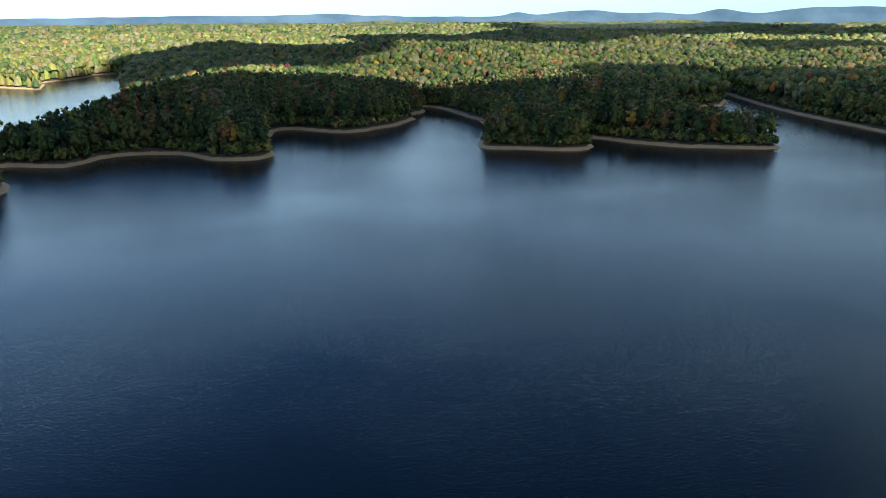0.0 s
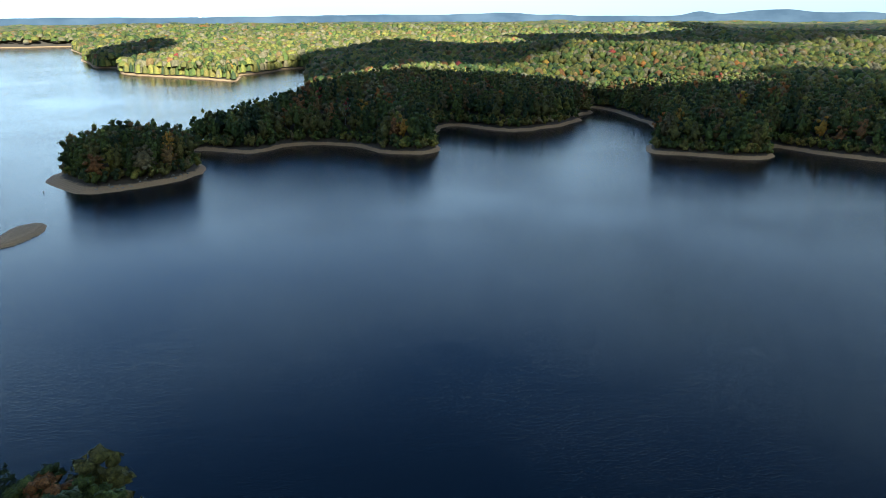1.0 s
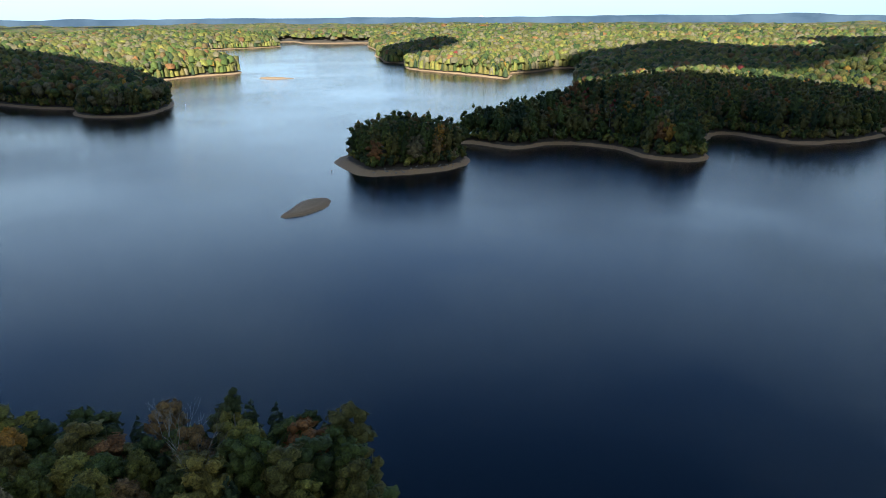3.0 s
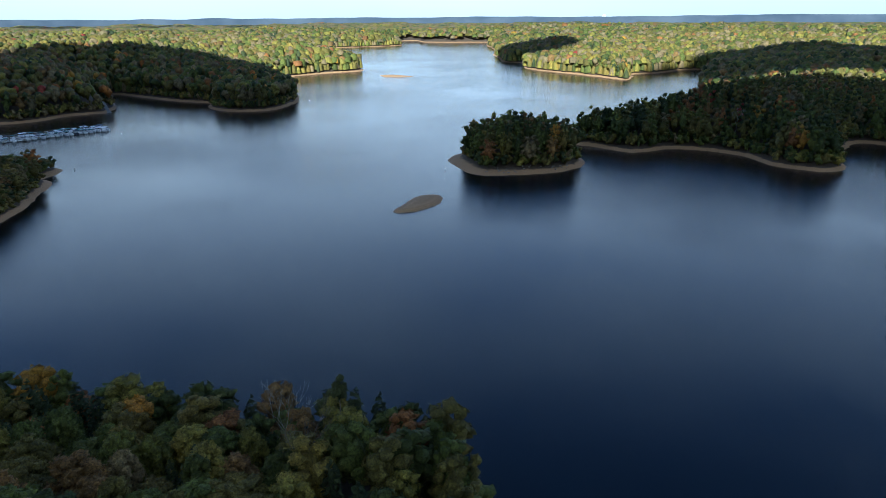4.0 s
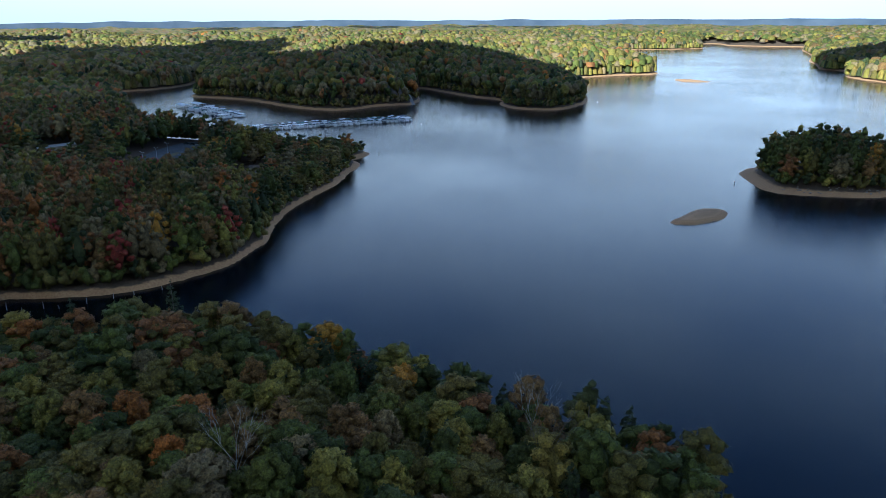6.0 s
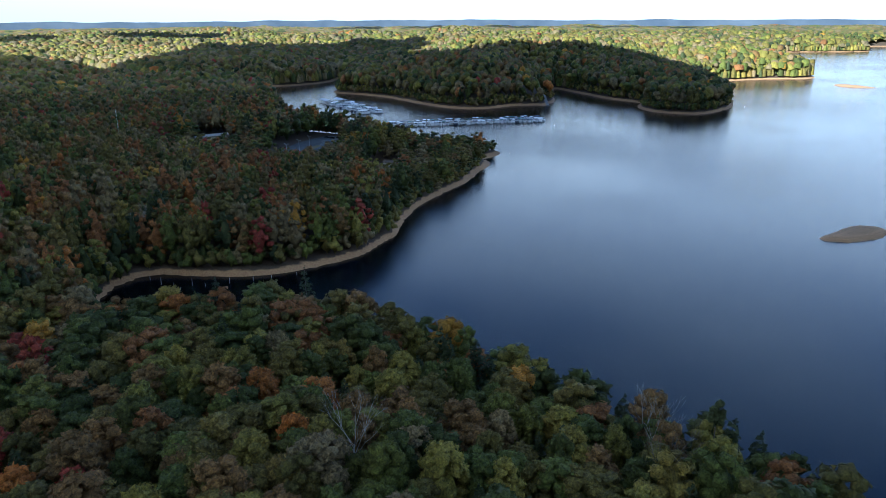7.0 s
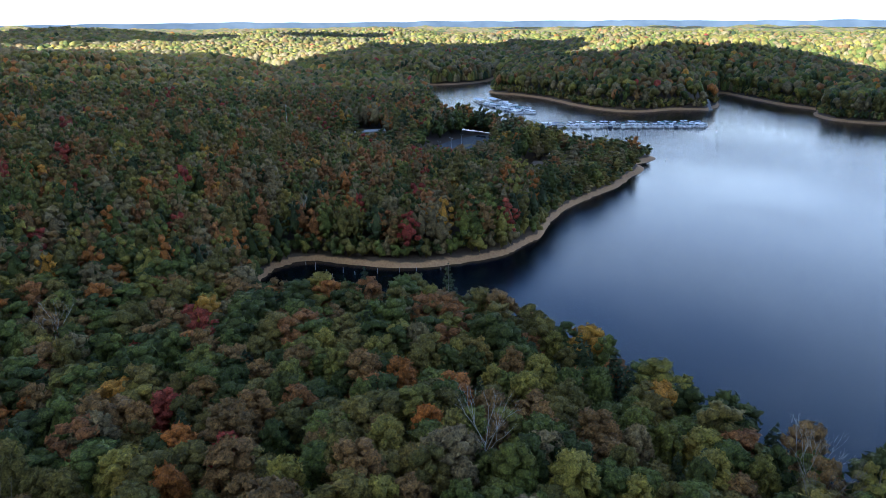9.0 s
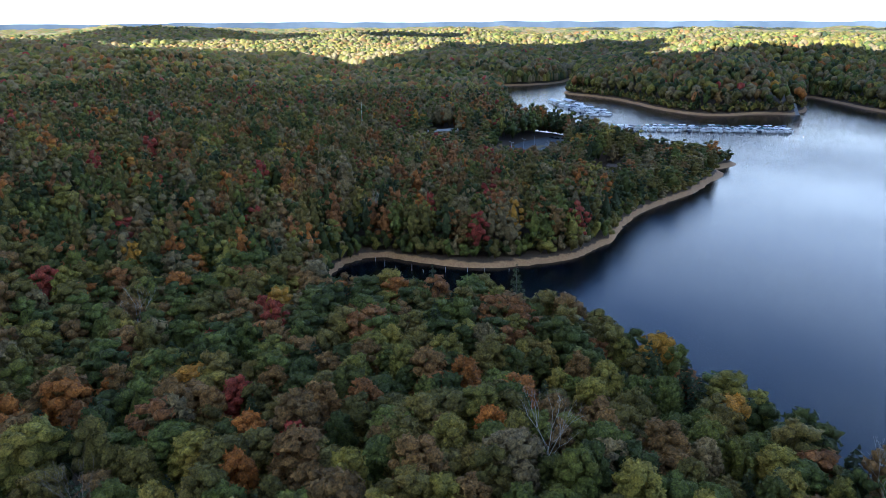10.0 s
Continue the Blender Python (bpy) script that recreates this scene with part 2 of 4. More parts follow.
def signed(loop, x, y):
    """Metres to the loop's line, above zero inside it."""
    x, y = x.ravel(), y.ravel()
    a, b = loop, np.roll(loop, -1, 0)
    best, inside = np.full(x.shape, 1e12), np.zeros(x.shape, bool)
    for (ax, ay), (bx, by) in zip(a, b):
        dx, dy = bx - ax, by - ay
        t = np.clip(((x - ax) * dx + (y - ay) * dy) / (dx * dx + dy * dy + 1e-9), 0, 1)
        best = np.minimum(best, (x - ax - t * dx) ** 2 + (y - ay - t * dy) ** 2)
        inside ^= ((ay > y) != (by > y)) & (x < dx * (y - ay) / (dy + 1e-12 * (dy == 0)) + ax)
    return np.sqrt(best) * np.where(inside, 1, -1)


def landward(x, y):
    """Metres from the water's edge, above zero on land."""
    d = -signed(LAKE, x, y)
    for isle in ISLES:
        d = np.maximum(d, signed(isle, x, y))
    return d


def waves(x, y, size, seed):
    """Soft hills without a grid: sums of turned sines, about -1 to 1."""
    r, z = np.random.RandomState(seed), 0
    for k in range(7):
        t, p, s = r.uniform(0, math.pi), r.uniform(0, 6.28), size * r.uniform(0.7, 1.6)
        z = z + np.sin((x * math.cos(t) + y * math.sin(t)) * 6.283 / s + p + 1.3 * np.sin((x * math.sin(t) - y * math.cos(t)) * 6.283 / (s * 1.7) + 2 * p))
    return z / 3.6


# rises of their own: x, y, radius, metres
RISES = [(-215, 560, 75, 14), (-60, 700, 90, 6), (80, 640, 110, 4), (-60, 0, 80, 2), (-900, 260, 130, 8), (-1150, 500, 250, 14), (-302, 392, 48, 11),
         (-470, 15, 110, -17), (-660, -30, 170, -6), (-760, -240, 260, -10), (-980, -230, 220, -13), (-330, 0, 60, -5), (-470, 72, 30, 18), (-98, 78, 42, -8)]


# ridges and hollows: from x, y to x, y, half width, metres
RIDGES = [(-2700, -1760, -2050, -780, 170, 13), (-1160, -830, -1100, -590, 90, 12), (-930, -580, -950, -490, 80, 11), (-950, -490, -1180, -350, 80, 11),
          (-780, -520, -840, -380, 70, -11), (-1020, -720, -1010, -560, 55, -10), (-1500, -1050, -1450, -560, 170, -12), (-720, -500, -680, -240, 60, 6), (-560, -330, -590, -180, 70, -7)]


# levelled ground: x, y, radius, height
LEVELS = [(-545, 18, 40, 5.0), (-440, 63, 13, 7.0), (-566, -52, 20, 10.0)]


def beach(x, y):
    """The width of the bare shore."""
    far = np.hypot(x, y)
    return 1.7 + 2.4 * np.clip((far - 300) / 160, 0, 1) + 1.2 * waves(x, y, 130, 31) + 8.0 * np.exp(-((x + 318) ** 2 + (y - 358) ** 2) / 55 ** 2)


def height(x, y, d):
    x, y, d = (np.asarray(v, float).ravel() for v in (x, y, d))
    far = np.hypot(x, y)
    hill = 21 + 8 * waves(x, y, 420, 3) + 9 * waves(x, y, 1100, 5) * np.clip((far - 500) / 1500, 0, 1) + 4 * waves(x, y, 150, 8)
    hill = hill - 20 * np.clip((far - 3000) / 1300, 0, 1)
    for hx, hy, hr, hz in RISES:
        hill = hill + hz * np.exp(-((x - hx) ** 2 + (y - hy) ** 2) / hr ** 2)
    for ax, ay, bx, by, wide, rise in RIDGES:
        run = np.clip(((x - ax) * (bx - ax) + (y - ay) * (by - ay)) / ((bx - ax) ** 2 + (by - ay) ** 2), 0, 1)
        hill = hill + rise * np.exp(-((x - ax - run * (bx - ax)) ** 2 + (y - ay - run * (by - ay)) ** 2) / wide ** 2)
    b = beach(x, y)
    up = np.clip(d - b, 0, None)
    z = np.where(d > 0, 2.4 * np.minimum(d / b, 1) + np.maximum(hill, 2) * (1 - np.exp(-up / 75)), np.maximum(-7, np.where(d > -b, 2.4 * d / b, -2.4 + 0.2 * (d + b))))
    for bar in ISLES[1:]:
        mid = bar.mean(0)
        on = np.nonzero(np.hypot(x - mid[0], y - mid[1]) < 90)[0]
        on = on[signed(bar, x[on], y[on]) > 0] if len(on) else on
        z[on] = np.minimum(z[on], 0.5 + 0.25 * z[on])
    for fx, fy, fr, fz in LEVELS:
        k = np.clip((fr * 1.7 - np.hypot(x - fx, y - fy)) / (fr * 0.7), 0, 1)
        k = k * k * (3 - 2 * k)
        z = z * (1 - k) + fz * k
    return z


def mesh_from(name, verts, faces, mats, index=None, smooth=False):
    me = bpy.data.meshes.new(name)
    faces = np.asarray(faces, np.int32)
    me.vertices.add(len(verts))
    me.vertices.foreach_set("co", np.asarray(verts, np.float32).ravel())
    n, k = faces.shape
    me.loops.add(n * k)
    me.loops.foreach_set("vertex_index", faces.ravel())
    me.polygons.add(n)
    me.polygons.foreach_set("loop_start", np.arange(0, n * k, k, dtype=np.int32))
    for m in mats:
        me.materials.append(m)
    if index is not None:
        me.polygons.foreach_set("material_index", np.asarray(index, np.int32))
    if smooth:
        me.polygons.foreach_set("use_smooth", np.ones(n, bool))
    me.update(calc_edges=True)
    me.validate()
    return me


def part(name, bm, mat, parent, label=""):
    me = bpy.data.meshes.new(name)
    bm.to_mesh(me)
    bm.free()
    me.materials.append(mat)
    ob = new(name, me)
    ob.parent = parent
    return tagged(ob, label)


# ---- ground: one sheet, finer where the camera looks ----
def build_ground():
    turns = np.radians(np.concatenate([np.arange(-38, 132, 0.5), np.arange(132, 322, 4.0)]))
    reach = np.concatenate([[0.5], np.geomspace(12, 150, 22)[:-1], np.geomspace(150, 1000, 190)[:-1], np.geomspace(1000, 2500, 60)[:-1], np.geomspace(2500, 4960, 26)])
    A, R = np.meshgrid(turns, reach)
    x, y = -np.sin(A) * R, np.cos(A) * R
    z = height(x, y, landward(x, y))
    n, m = len(reach), len(turns)
    i, j = np.meshgrid(np.arange(n - 1), np.arange(m), indexing="ij")
    jn = (j + 1) % m
    faces = np.stack([i * m + j, (i + 1) * m + j, (i + 1) * m + jn, i * m + jn], -1).reshape(-1, 4)
    ob = new("ground", mesh_from("ground", np.stack([x.ravel(), y.ravel(), z], 1), faces, [GROUND], smooth=True))
    tagged(ob, "rolling ground with leaf litter and a bare tan drawdown shore", "ground", kind="structure")
    bm = bmesh.new()
    bmesh.ops.create_circle(bm, cap_ends=True, segments=96, radius=3000)
    me = bpy.data.meshes.new("water")
    bm.to_mesh(me)
    bm.free()
    me.materials.append(WATER)
    tagged(new("water", me), "dark blue lake water with fine wind ripples", "lake", kind="structure")


build_ground()


# ---- trees ----
def unit(v):
    return v / (np.linalg.norm(v, axis=-1, keepdims=True) + 1e-9)


def cards(points, normals, size, r):
    """A leaf spray at each point: an uneven four-cornered sheet."""
    side = unit(np.cross(normals, r.normal(0, 1, normals.shape)))
    over = np.cross(normals, side)
    n = len(points)
    k = size * r.uniform(0.65, 1.35, (n, 1))
    corner = [side * r.uniform(.6, 1.2, (n, 1)) + over * r.uniform(-.35, .35, (n, 1)), over * r.uniform(.6, 1.2, (n, 1)) + side * r.uniform(-.35, .35, (n, 1)),
              -side * r.uniform(.6, 1.2, (n, 1)) + over * r.uniform(-.35, .35, (n, 1)), -over * r.uniform(.6, 1.2, (n, 1)) + side * r.uniform(-.35, .35, (n, 1))]
    sag = [-0.25 * normals, 0.1 * normals, -0.25 * normals, 0.1 * normals]
    v = np.stack([points + k * (c * 0.5 + s) for c, s in zip(corner, sag)], 1).reshape(-1, 3)
    return v, np.arange(4 * n).reshape(-1, 4)


def ball(detail):
    """A round of triangles: 20 of them, or 80."""
    bm = bmesh.new()
    bmesh.ops.create_icosphere(bm, subdivisions=detail, radius=1)
    v = np.array([q.co[:] for q in bm.verts])
    f = np.array([[q.index for q in t.verts] for t in bm.faces])
    bm.free()
    return v, f


BALL, FINE_BALL = ball(1), ball(2)
HEART = np.array([(1, 0, 0), (0, 1, 0), (-1, 0, 0), (0, -1, 0), (0, 0, 1), (0, 0, -1)], float), np.array([(i, (i + 1) % 4, 4) for i in range(4)] + [((i + 1) % 4, i, 5) for i in range(4)])


def tris(shape):
    v, f = shape
    return v, np.concatenate([f[:, [0, 1, 2]], f[:, [0, 2, 3]]])


def lobed(seed, lobes, shape, leaves, leaf, radius=4.4, deep=7.0, top=21.0, down=1.35, small=.30, big=.46, uneven=.15):
    """A billowing crown: uneven rounds of leaves, crowded on a dense heart, each with loose leafy twigs."""
    r = np.random.RandomState(seed)
    bv, bf = shape
    V, Fc, base = [], [], 0

    def add(v, f):
        nonlocal base
        V.append(v)
        Fc.append(f + base)
        base += len(v)

    cv, cf = HEART
    add(cv * r.uniform(.95, 1.15, (len(cv), 1)) * (radius * .66, radius * .66, deep * .74) + (0, 0, top - deep * 1.02), cf)
    for k in range(lobes):
        up = 1 - down * (k + 0.5) / lobes
        t = k * 2.399 + r.uniform(-.5, .5)
        w = math.sqrt(max(0, 1 - up * up))
        way = np.array([w * math.cos(t), w * math.sin(t), up])
        size = radius * r.uniform(small, big)
        mid = way * (radius - size * .62, radius - size * .62, deep - size * .62) * r.uniform(.84, 1.04) + (0, 0, top - deep)
        q = r.uniform(0, 6.283)
        turn = np.array([[math.cos(q), -math.sin(q), 0], [math.sin(q), math.cos(q), 0], [0, 0, 1]])
        add(bv @ turn.T * size * r.uniform(1 - uneven, 1 + uneven, (len(bv), 1)) * (1, 1, .88) + mid, bf)
        if leaves:
            v = unit(r.normal(0, 1, (leaves, 3)) + way * 0.8 + (0, 0, .4))
            at = mid + v * size * r.uniform(.9, 1.16, (leaves, 1)) * (1, 1, .88)
            side = unit(np.cross(v, r.normal(0, 1, v.shape)))
            over = np.cross(unit(v + r.normal(0, .5, v.shape)), side)
            g = leaf * r.uniform(.6, 1.4, (leaves, 1))
            add(np.stack([at + side * g * .5, at - side * g * .5, at + over * g], 1).reshape(-1, 3), np.arange(3 * leaves).reshape(-1, 3))
    return np.concatenate(V), np.concatenate(Fc)


def dome(seed, sides, radius, deep, top):
    """A far crown: an uneven cap."""
    r = np.random.RandomState(seed)
    t = np.arange(sides) * 6.283 / sides + r.uniform(0, 6)
    ring = lambda q, z: np.stack([np.cos(t) * radius * q, np.sin(t) * radius * q, 0 * t + z], 1) * r.uniform(.84, 1.16, (sides, 1))
    v = np.concatenate([[(r.uniform(-.8, .8), r.uniform(-.8, .8), top)], ring(.78, top - deep * .34), ring(1.0, top - deep)])
    v[:, 2] = np.clip(v[:, 2], 0, top)
    i, j = np.arange(sides), (np.arange(sides) + 1) % sides
    return v, np.concatenate([np.stack([0 * i, 1 + i, 1 + j], 1), np.stack([1 + i, 1 + sides + i, 1 + sides + j], 1), np.stack([1 + i, 1 + sides + j, 1 + j], 1)])


def conifer(seed, tiers, per, size, radius=3.5, low=5.0, top=20.5):
    r = np.random.RandomState(seed)
    pts, nor = [], []
    for k in range(tiers):
        f = k / (tiers - 1)
        z = low + (top - low) * f
        R = radius * (1 - f ** 1.7) ** 0.8 * r.uniform(.75, 1.15) + .3
        n = max(4, int(per * (R / radius)))
        t = r.uniform(0, 6.283, n)
        q = np.sqrt(r.uniform(.08, 1, n))
        way = np.stack([np.cos(t), np.sin(t), 0 * t], 1)
        pts.append(way * (R * q)[:, None] + np.stack([0 * t, 0 * t, z - .35 * R * q + r.normal(0, .25, n)], 1))
        nor.append(unit(way * .5 + (0, 0, 1) + r.normal(0, .35, (n, 3))))
    return tris(cards(np.concatenate(pts), np.concatenate(nor), size, r))


def stem(bm, a, b, ra, rb, sides=6):
    """A tapered limb from a to b."""
    a, b = Vector(a), Vector(b)
    m = (b - a).to_track_quat("Z", "Y").to_matrix()
    rings = [[bm.verts.new(p + m @ Vector((math.cos(6.2832 * k / sides) * q, math.sin(6.2832 * k / sides) * q, 0))) for k in range(sides)] for p, q in ((a, ra), (b, rb))]
    for k in range(sides):
        bm.faces.new((rings[0][k], rings[0][(k + 1) % sides], rings[1][(k + 1) % sides], rings[1][k]))
    bm.faces.new(rings[1])


def branching(bm, a, way, length, radius, depth, r, spread=0.55):
    b = Vector(a) + Vector(way).normalized() * length
    stem(bm, a, b, radius, radius * 0.62, 5)
    if depth:
        for k in range(r.choice((2, 3, 3))):
            w = Vector(way).normalized() + Vector((r.uniform(-1, 1), r.uniform(-1, 1), r.uniform(-.1, .7))) * spread
            branching(bm, b, w, length * r.uniform(.55, .8), radius * .58, depth - 1, r, spread * 1.1)


def trunk_mesh(seed, tall):
    r = random.Random(seed)
    bm = bmesh.new()
    stem(bm, (0, 0, -1.0), (0.1, 0.05, tall * .55), .30, .20, 8)
    stem(bm, (0.1, 0.05, tall * .55), (0.0, 0.1, tall * .9), .20, .06, 6)
    for k in range(5):
        t = k * 1.3 + r.uniform(0, .6)
        z = tall * (.42 + .08 * k)
        stem(bm, (0.05, 0.05, z), (math.cos(t) * 2.3, math.sin(t) * 2.3, z + 2.6), .11, .03, 5)
    me = bpy.data.meshes.new("trunk")
    bm.to_mesh(me)
    bm.free()
    me.materials.append(BARK)
    return me


# places without trees: x, y, radius
CLEAR = [(-508, 4, 16), (-530, 10, 21), (-556, 24, 20), (-575, 36, 13), (-525, 26, 20), (-495, 14, 16), (-440, 63, 10), (-566, -52, 15), (-549, -50, 13), (-484, 4, 16), (-478, 18, 12), (-425, 60, 7), (-414, 58, 6), (-404, 56, 5), (-835, 315, 16), (-800, 305, 12)]
# a young stand: x, y, radius
YOUNG = [(-412, 57, 20), (-490, 5, 38), (-512, 24, 22), (-526, -47, 24), (-416, 99, 28), (-455, 108, 26), (-500, 114, 24)]
# trees that stand out by their colour: x, y
ACCENTS = {
    2: [(-154, -45), (-411, 101), (-417, 103), (-414, 108), (-403, 98), (-90, 92), (-76, 78)],
    1: [(-406, 104), (-409, 95), (-419, 96), (-84, 86), (-80, 80)],
    3: [(-198, -1), (-116, 8), (-120, -2), (-163, 28), (-259, 39)],
    4: [(-132, -70), (-181, -63), (-207, -123), (-139, 51), (-256, -104), (-246, -2)],
    5: [(-119, -89), (-98, -40), (-135, -6), (-192, -99), (-207, -145), (-107, -92), (-200, -52), (-278, -155), (-251, -9), (-274, 35), (-218, -107), (-236, -19)],
    6: [(-126, -16), (-171, -35), (-213, -86), (-179, -6), (-121, 64), (-162, 0), (-268, -46), (-514, -162), (-92, 82)],
    7: [(-104, -33), (-169, -57), (-159, -74), (-351, -229), (-287, -177), (-273, -100), (-219, -78), (-266, 6), (-276, -24), (-349, -263), (-340, -180), (-511, -357)],
    8: [(-117, -67), (-119, -60), (-118, 68), (-116, 30), (-107, -25), (-363, -168)],
}


def scatter(r0, r1, gap, edge, turn0=-36, turn1=130, seed=1):
    """Uneven places for trees on land between two distances from the middle."""
    r = np.random.RandomState(seed)
    g = np.arange(-r1, r1, gap)
    x, y = np.meshgrid(g, g)
    x = (x + (np.arange(len(g)) % 2)[:, None] * gap * .5).ravel()
    y = y.ravel()
    x, y = x + r.uniform(-.42, .42, x.shape) * gap, y + r.uniform(-.42, .42, x.shape) * gap
    far, turn = np.hypot(x, y), np.degrees(np.arctan2(-x, y))
    keep = (far >= r0) & (far < r1) & (turn > turn0) & (turn < turn1)
    x, y = x[keep], y[keep]
    d = landward(x, y)
    keep = d - beach(x, y) > edge
    for bar in ISLES[1:]:
        keep &= np.hypot(x - bar[:, 0].mean(), y - bar[:, 1].mean()) > 60
    for cx, cy, cr in CLEAR:
        keep &= np.hypot(x - cx, y - cy) > cr
    x, y, d = x[keep], y[keep], d[keep]
    return x, y, height(x, y, d), d


def species(x, y, d, seed):
    """The mix of trees, from place to place: pines and greens by the water, reds and rusts on the western slopes, and
    paler, duller kinds with distance in place of haze.
    """
    r = np.random.RandomState(seed)
    n = len(x)
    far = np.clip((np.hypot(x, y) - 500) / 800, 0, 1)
    west = np.clip((np.degrees(np.arctan2(-x, y)) - 50) / 45, 0, 1)
    patch = waves(x, y, 260, 21)
    west = west * (1 - .5 * far)
    near = np.clip((330 - np.hypot(x, y)) / 120, 0, 1)
    # far shifts the weights to pale, dull kinds: haze put into the leaf colours
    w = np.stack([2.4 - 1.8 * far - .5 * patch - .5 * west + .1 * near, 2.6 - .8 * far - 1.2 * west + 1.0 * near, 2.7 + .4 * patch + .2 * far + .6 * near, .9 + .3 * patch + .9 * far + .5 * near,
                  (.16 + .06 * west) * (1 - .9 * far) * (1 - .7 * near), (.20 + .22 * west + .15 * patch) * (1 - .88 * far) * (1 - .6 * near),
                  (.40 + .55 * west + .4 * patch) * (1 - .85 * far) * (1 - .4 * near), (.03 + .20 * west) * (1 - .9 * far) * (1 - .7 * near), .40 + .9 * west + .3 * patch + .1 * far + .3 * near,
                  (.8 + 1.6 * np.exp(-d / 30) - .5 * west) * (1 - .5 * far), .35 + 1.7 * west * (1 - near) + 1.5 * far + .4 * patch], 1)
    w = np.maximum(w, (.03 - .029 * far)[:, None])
    w = np.cumsum(w / w.sum(1, keepdims=True), 1)
    kind = (r.uniform(0, 1, (n, 1)) > w).sum(1).clip(0, 10)
    for k, spots in ACCENTS.items():
        for ax, ay in spots:
            gap = np.hypot(x - ax, y - ay)
            i = gap.argmin()
            if gap[i] < 6:
                kind[i] = k
    return kind


def stand(name, places, shapes, conifers, seed, label, grow=1.0, tall=1.0, calm=False):
    """Many trees joined into one woods mesh; each kind keeps its own leaves."""
    x, y, z, d = places
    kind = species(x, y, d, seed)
    if calm:
        kind = np.where((kind > 3) & (kind < 9), kind % 3, kind)
    r = np.random.RandomState(seed + 50)
    V, Fc, M, base = [], [], [], 0
    for k in range(len(KINDS)):
        pool = conifers if k == 9 else shapes
        for s, (tv, tf) in enumerate(pool):
            pick = np.nonzero((kind == k) & (np.arange(len(x)) % len(pool) == s))[0]
            if not len(pick):
                continue
            t, n = r.uniform(0, 6.283, len(pick)), len(pick)
            w = (grow * r.uniform(.78, 1.30, n))[:, None]
            small = np.ones(n)
            for yx, yy, yr in YOUNG:
                small = np.minimum(small, 0.62 + 0.38 * np.clip((np.hypot(x[pick] - yx, y[pick] - yy) - yr) / 30, 0, 1))
            h = (tall * small * r.uniform(.85, 1.2, n))[:, None]
            c, q = np.cos(t)[:, None], np.sin(t)[:, None]
            v = np.stack([(tv[:, 0] * c - tv[:, 1] * q) * w + x[pick][:, None], (tv[:, 0] * q + tv[:, 1] * c) * w + y[pick][:, None], tv[:, 2] * h + z[pick][:, None]], -1)
            V.append(v.reshape(-1, 3))
            Fc.append((tf[None] + (np.arange(n) * len(tv))[:, None, None] + base).reshape(-1, tf.shape[1]))
            M.append(np.full(n * len(tf), k))
            base += n * len(tv)
    ob = new(name, mesh_from(name, np.concatenate(V), np.concatenate(Fc), [LEAF[k] for k in KINDS], np.concatenate(M), True))
    tagged(ob, label, "woods", kind="stuff")
    return len(x)


def build_canopy():
    """The shut canopy of the far forest: one uneven sheet over the ground, crown beside crown."""
    r = np.random.RandomState(77)
    turns = np.radians(np.arange(-38, 132, 0.25))
    reach = np.concatenate([np.arange(1195, 1750, 9.0), np.geomspace(1750, 2700, 60)[:-1], np.geomspace(2700, 4950, 60)])
    A, R = np.meshgrid(turns, reach)
    n, m = A.shape
    R = R + r.uniform(-.35, .35, (n, m)) * np.gradient(reach)[:, None]
    A = A + r.uniform(-.35, .35, (n, m)) * radians(0.25)
    x, y = (-np.sin(A) * R).ravel(), (np.cos(A) * R).ravel()
    d = landward(x, y)
    inner = d - beach(x, y)
    z = height(x, y, d) + (14.5 + r.normal(0, 1.5, n * m).clip(-3, 3) + 3.0 * np.clip((np.hypot(x, y) - 2300) / 500, 0, 1)) * np.clip(inner / 30, .2, 1)
    ok = (inner > 9).reshape(n, m)
    for bar in ISLES[1:]:
        ok &= (np.hypot(x - bar[:, 0].mean(), y - bar[:, 1].mean()) > 60).reshape(n, m)
    i, j = np.meshgrid(np.arange(n - 1), np.arange(m - 1), indexing="ij")
    i, j = i.ravel(), j.ravel()
    keep = ok[i, j] & ok[i + 1, j] & ok[i, j + 1] & ok[i + 1, j + 1]
    i, j = i[keep], j[keep]
    a = i * m + j
    faces = np.stack([a, a + m, a + m + 1, a + 1], 1)
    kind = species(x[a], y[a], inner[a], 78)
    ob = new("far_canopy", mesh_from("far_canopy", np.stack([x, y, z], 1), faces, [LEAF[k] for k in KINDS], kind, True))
    tagged(ob, "endless lit and shaded forest canopy to the horizon", "woods", kind="stuff")


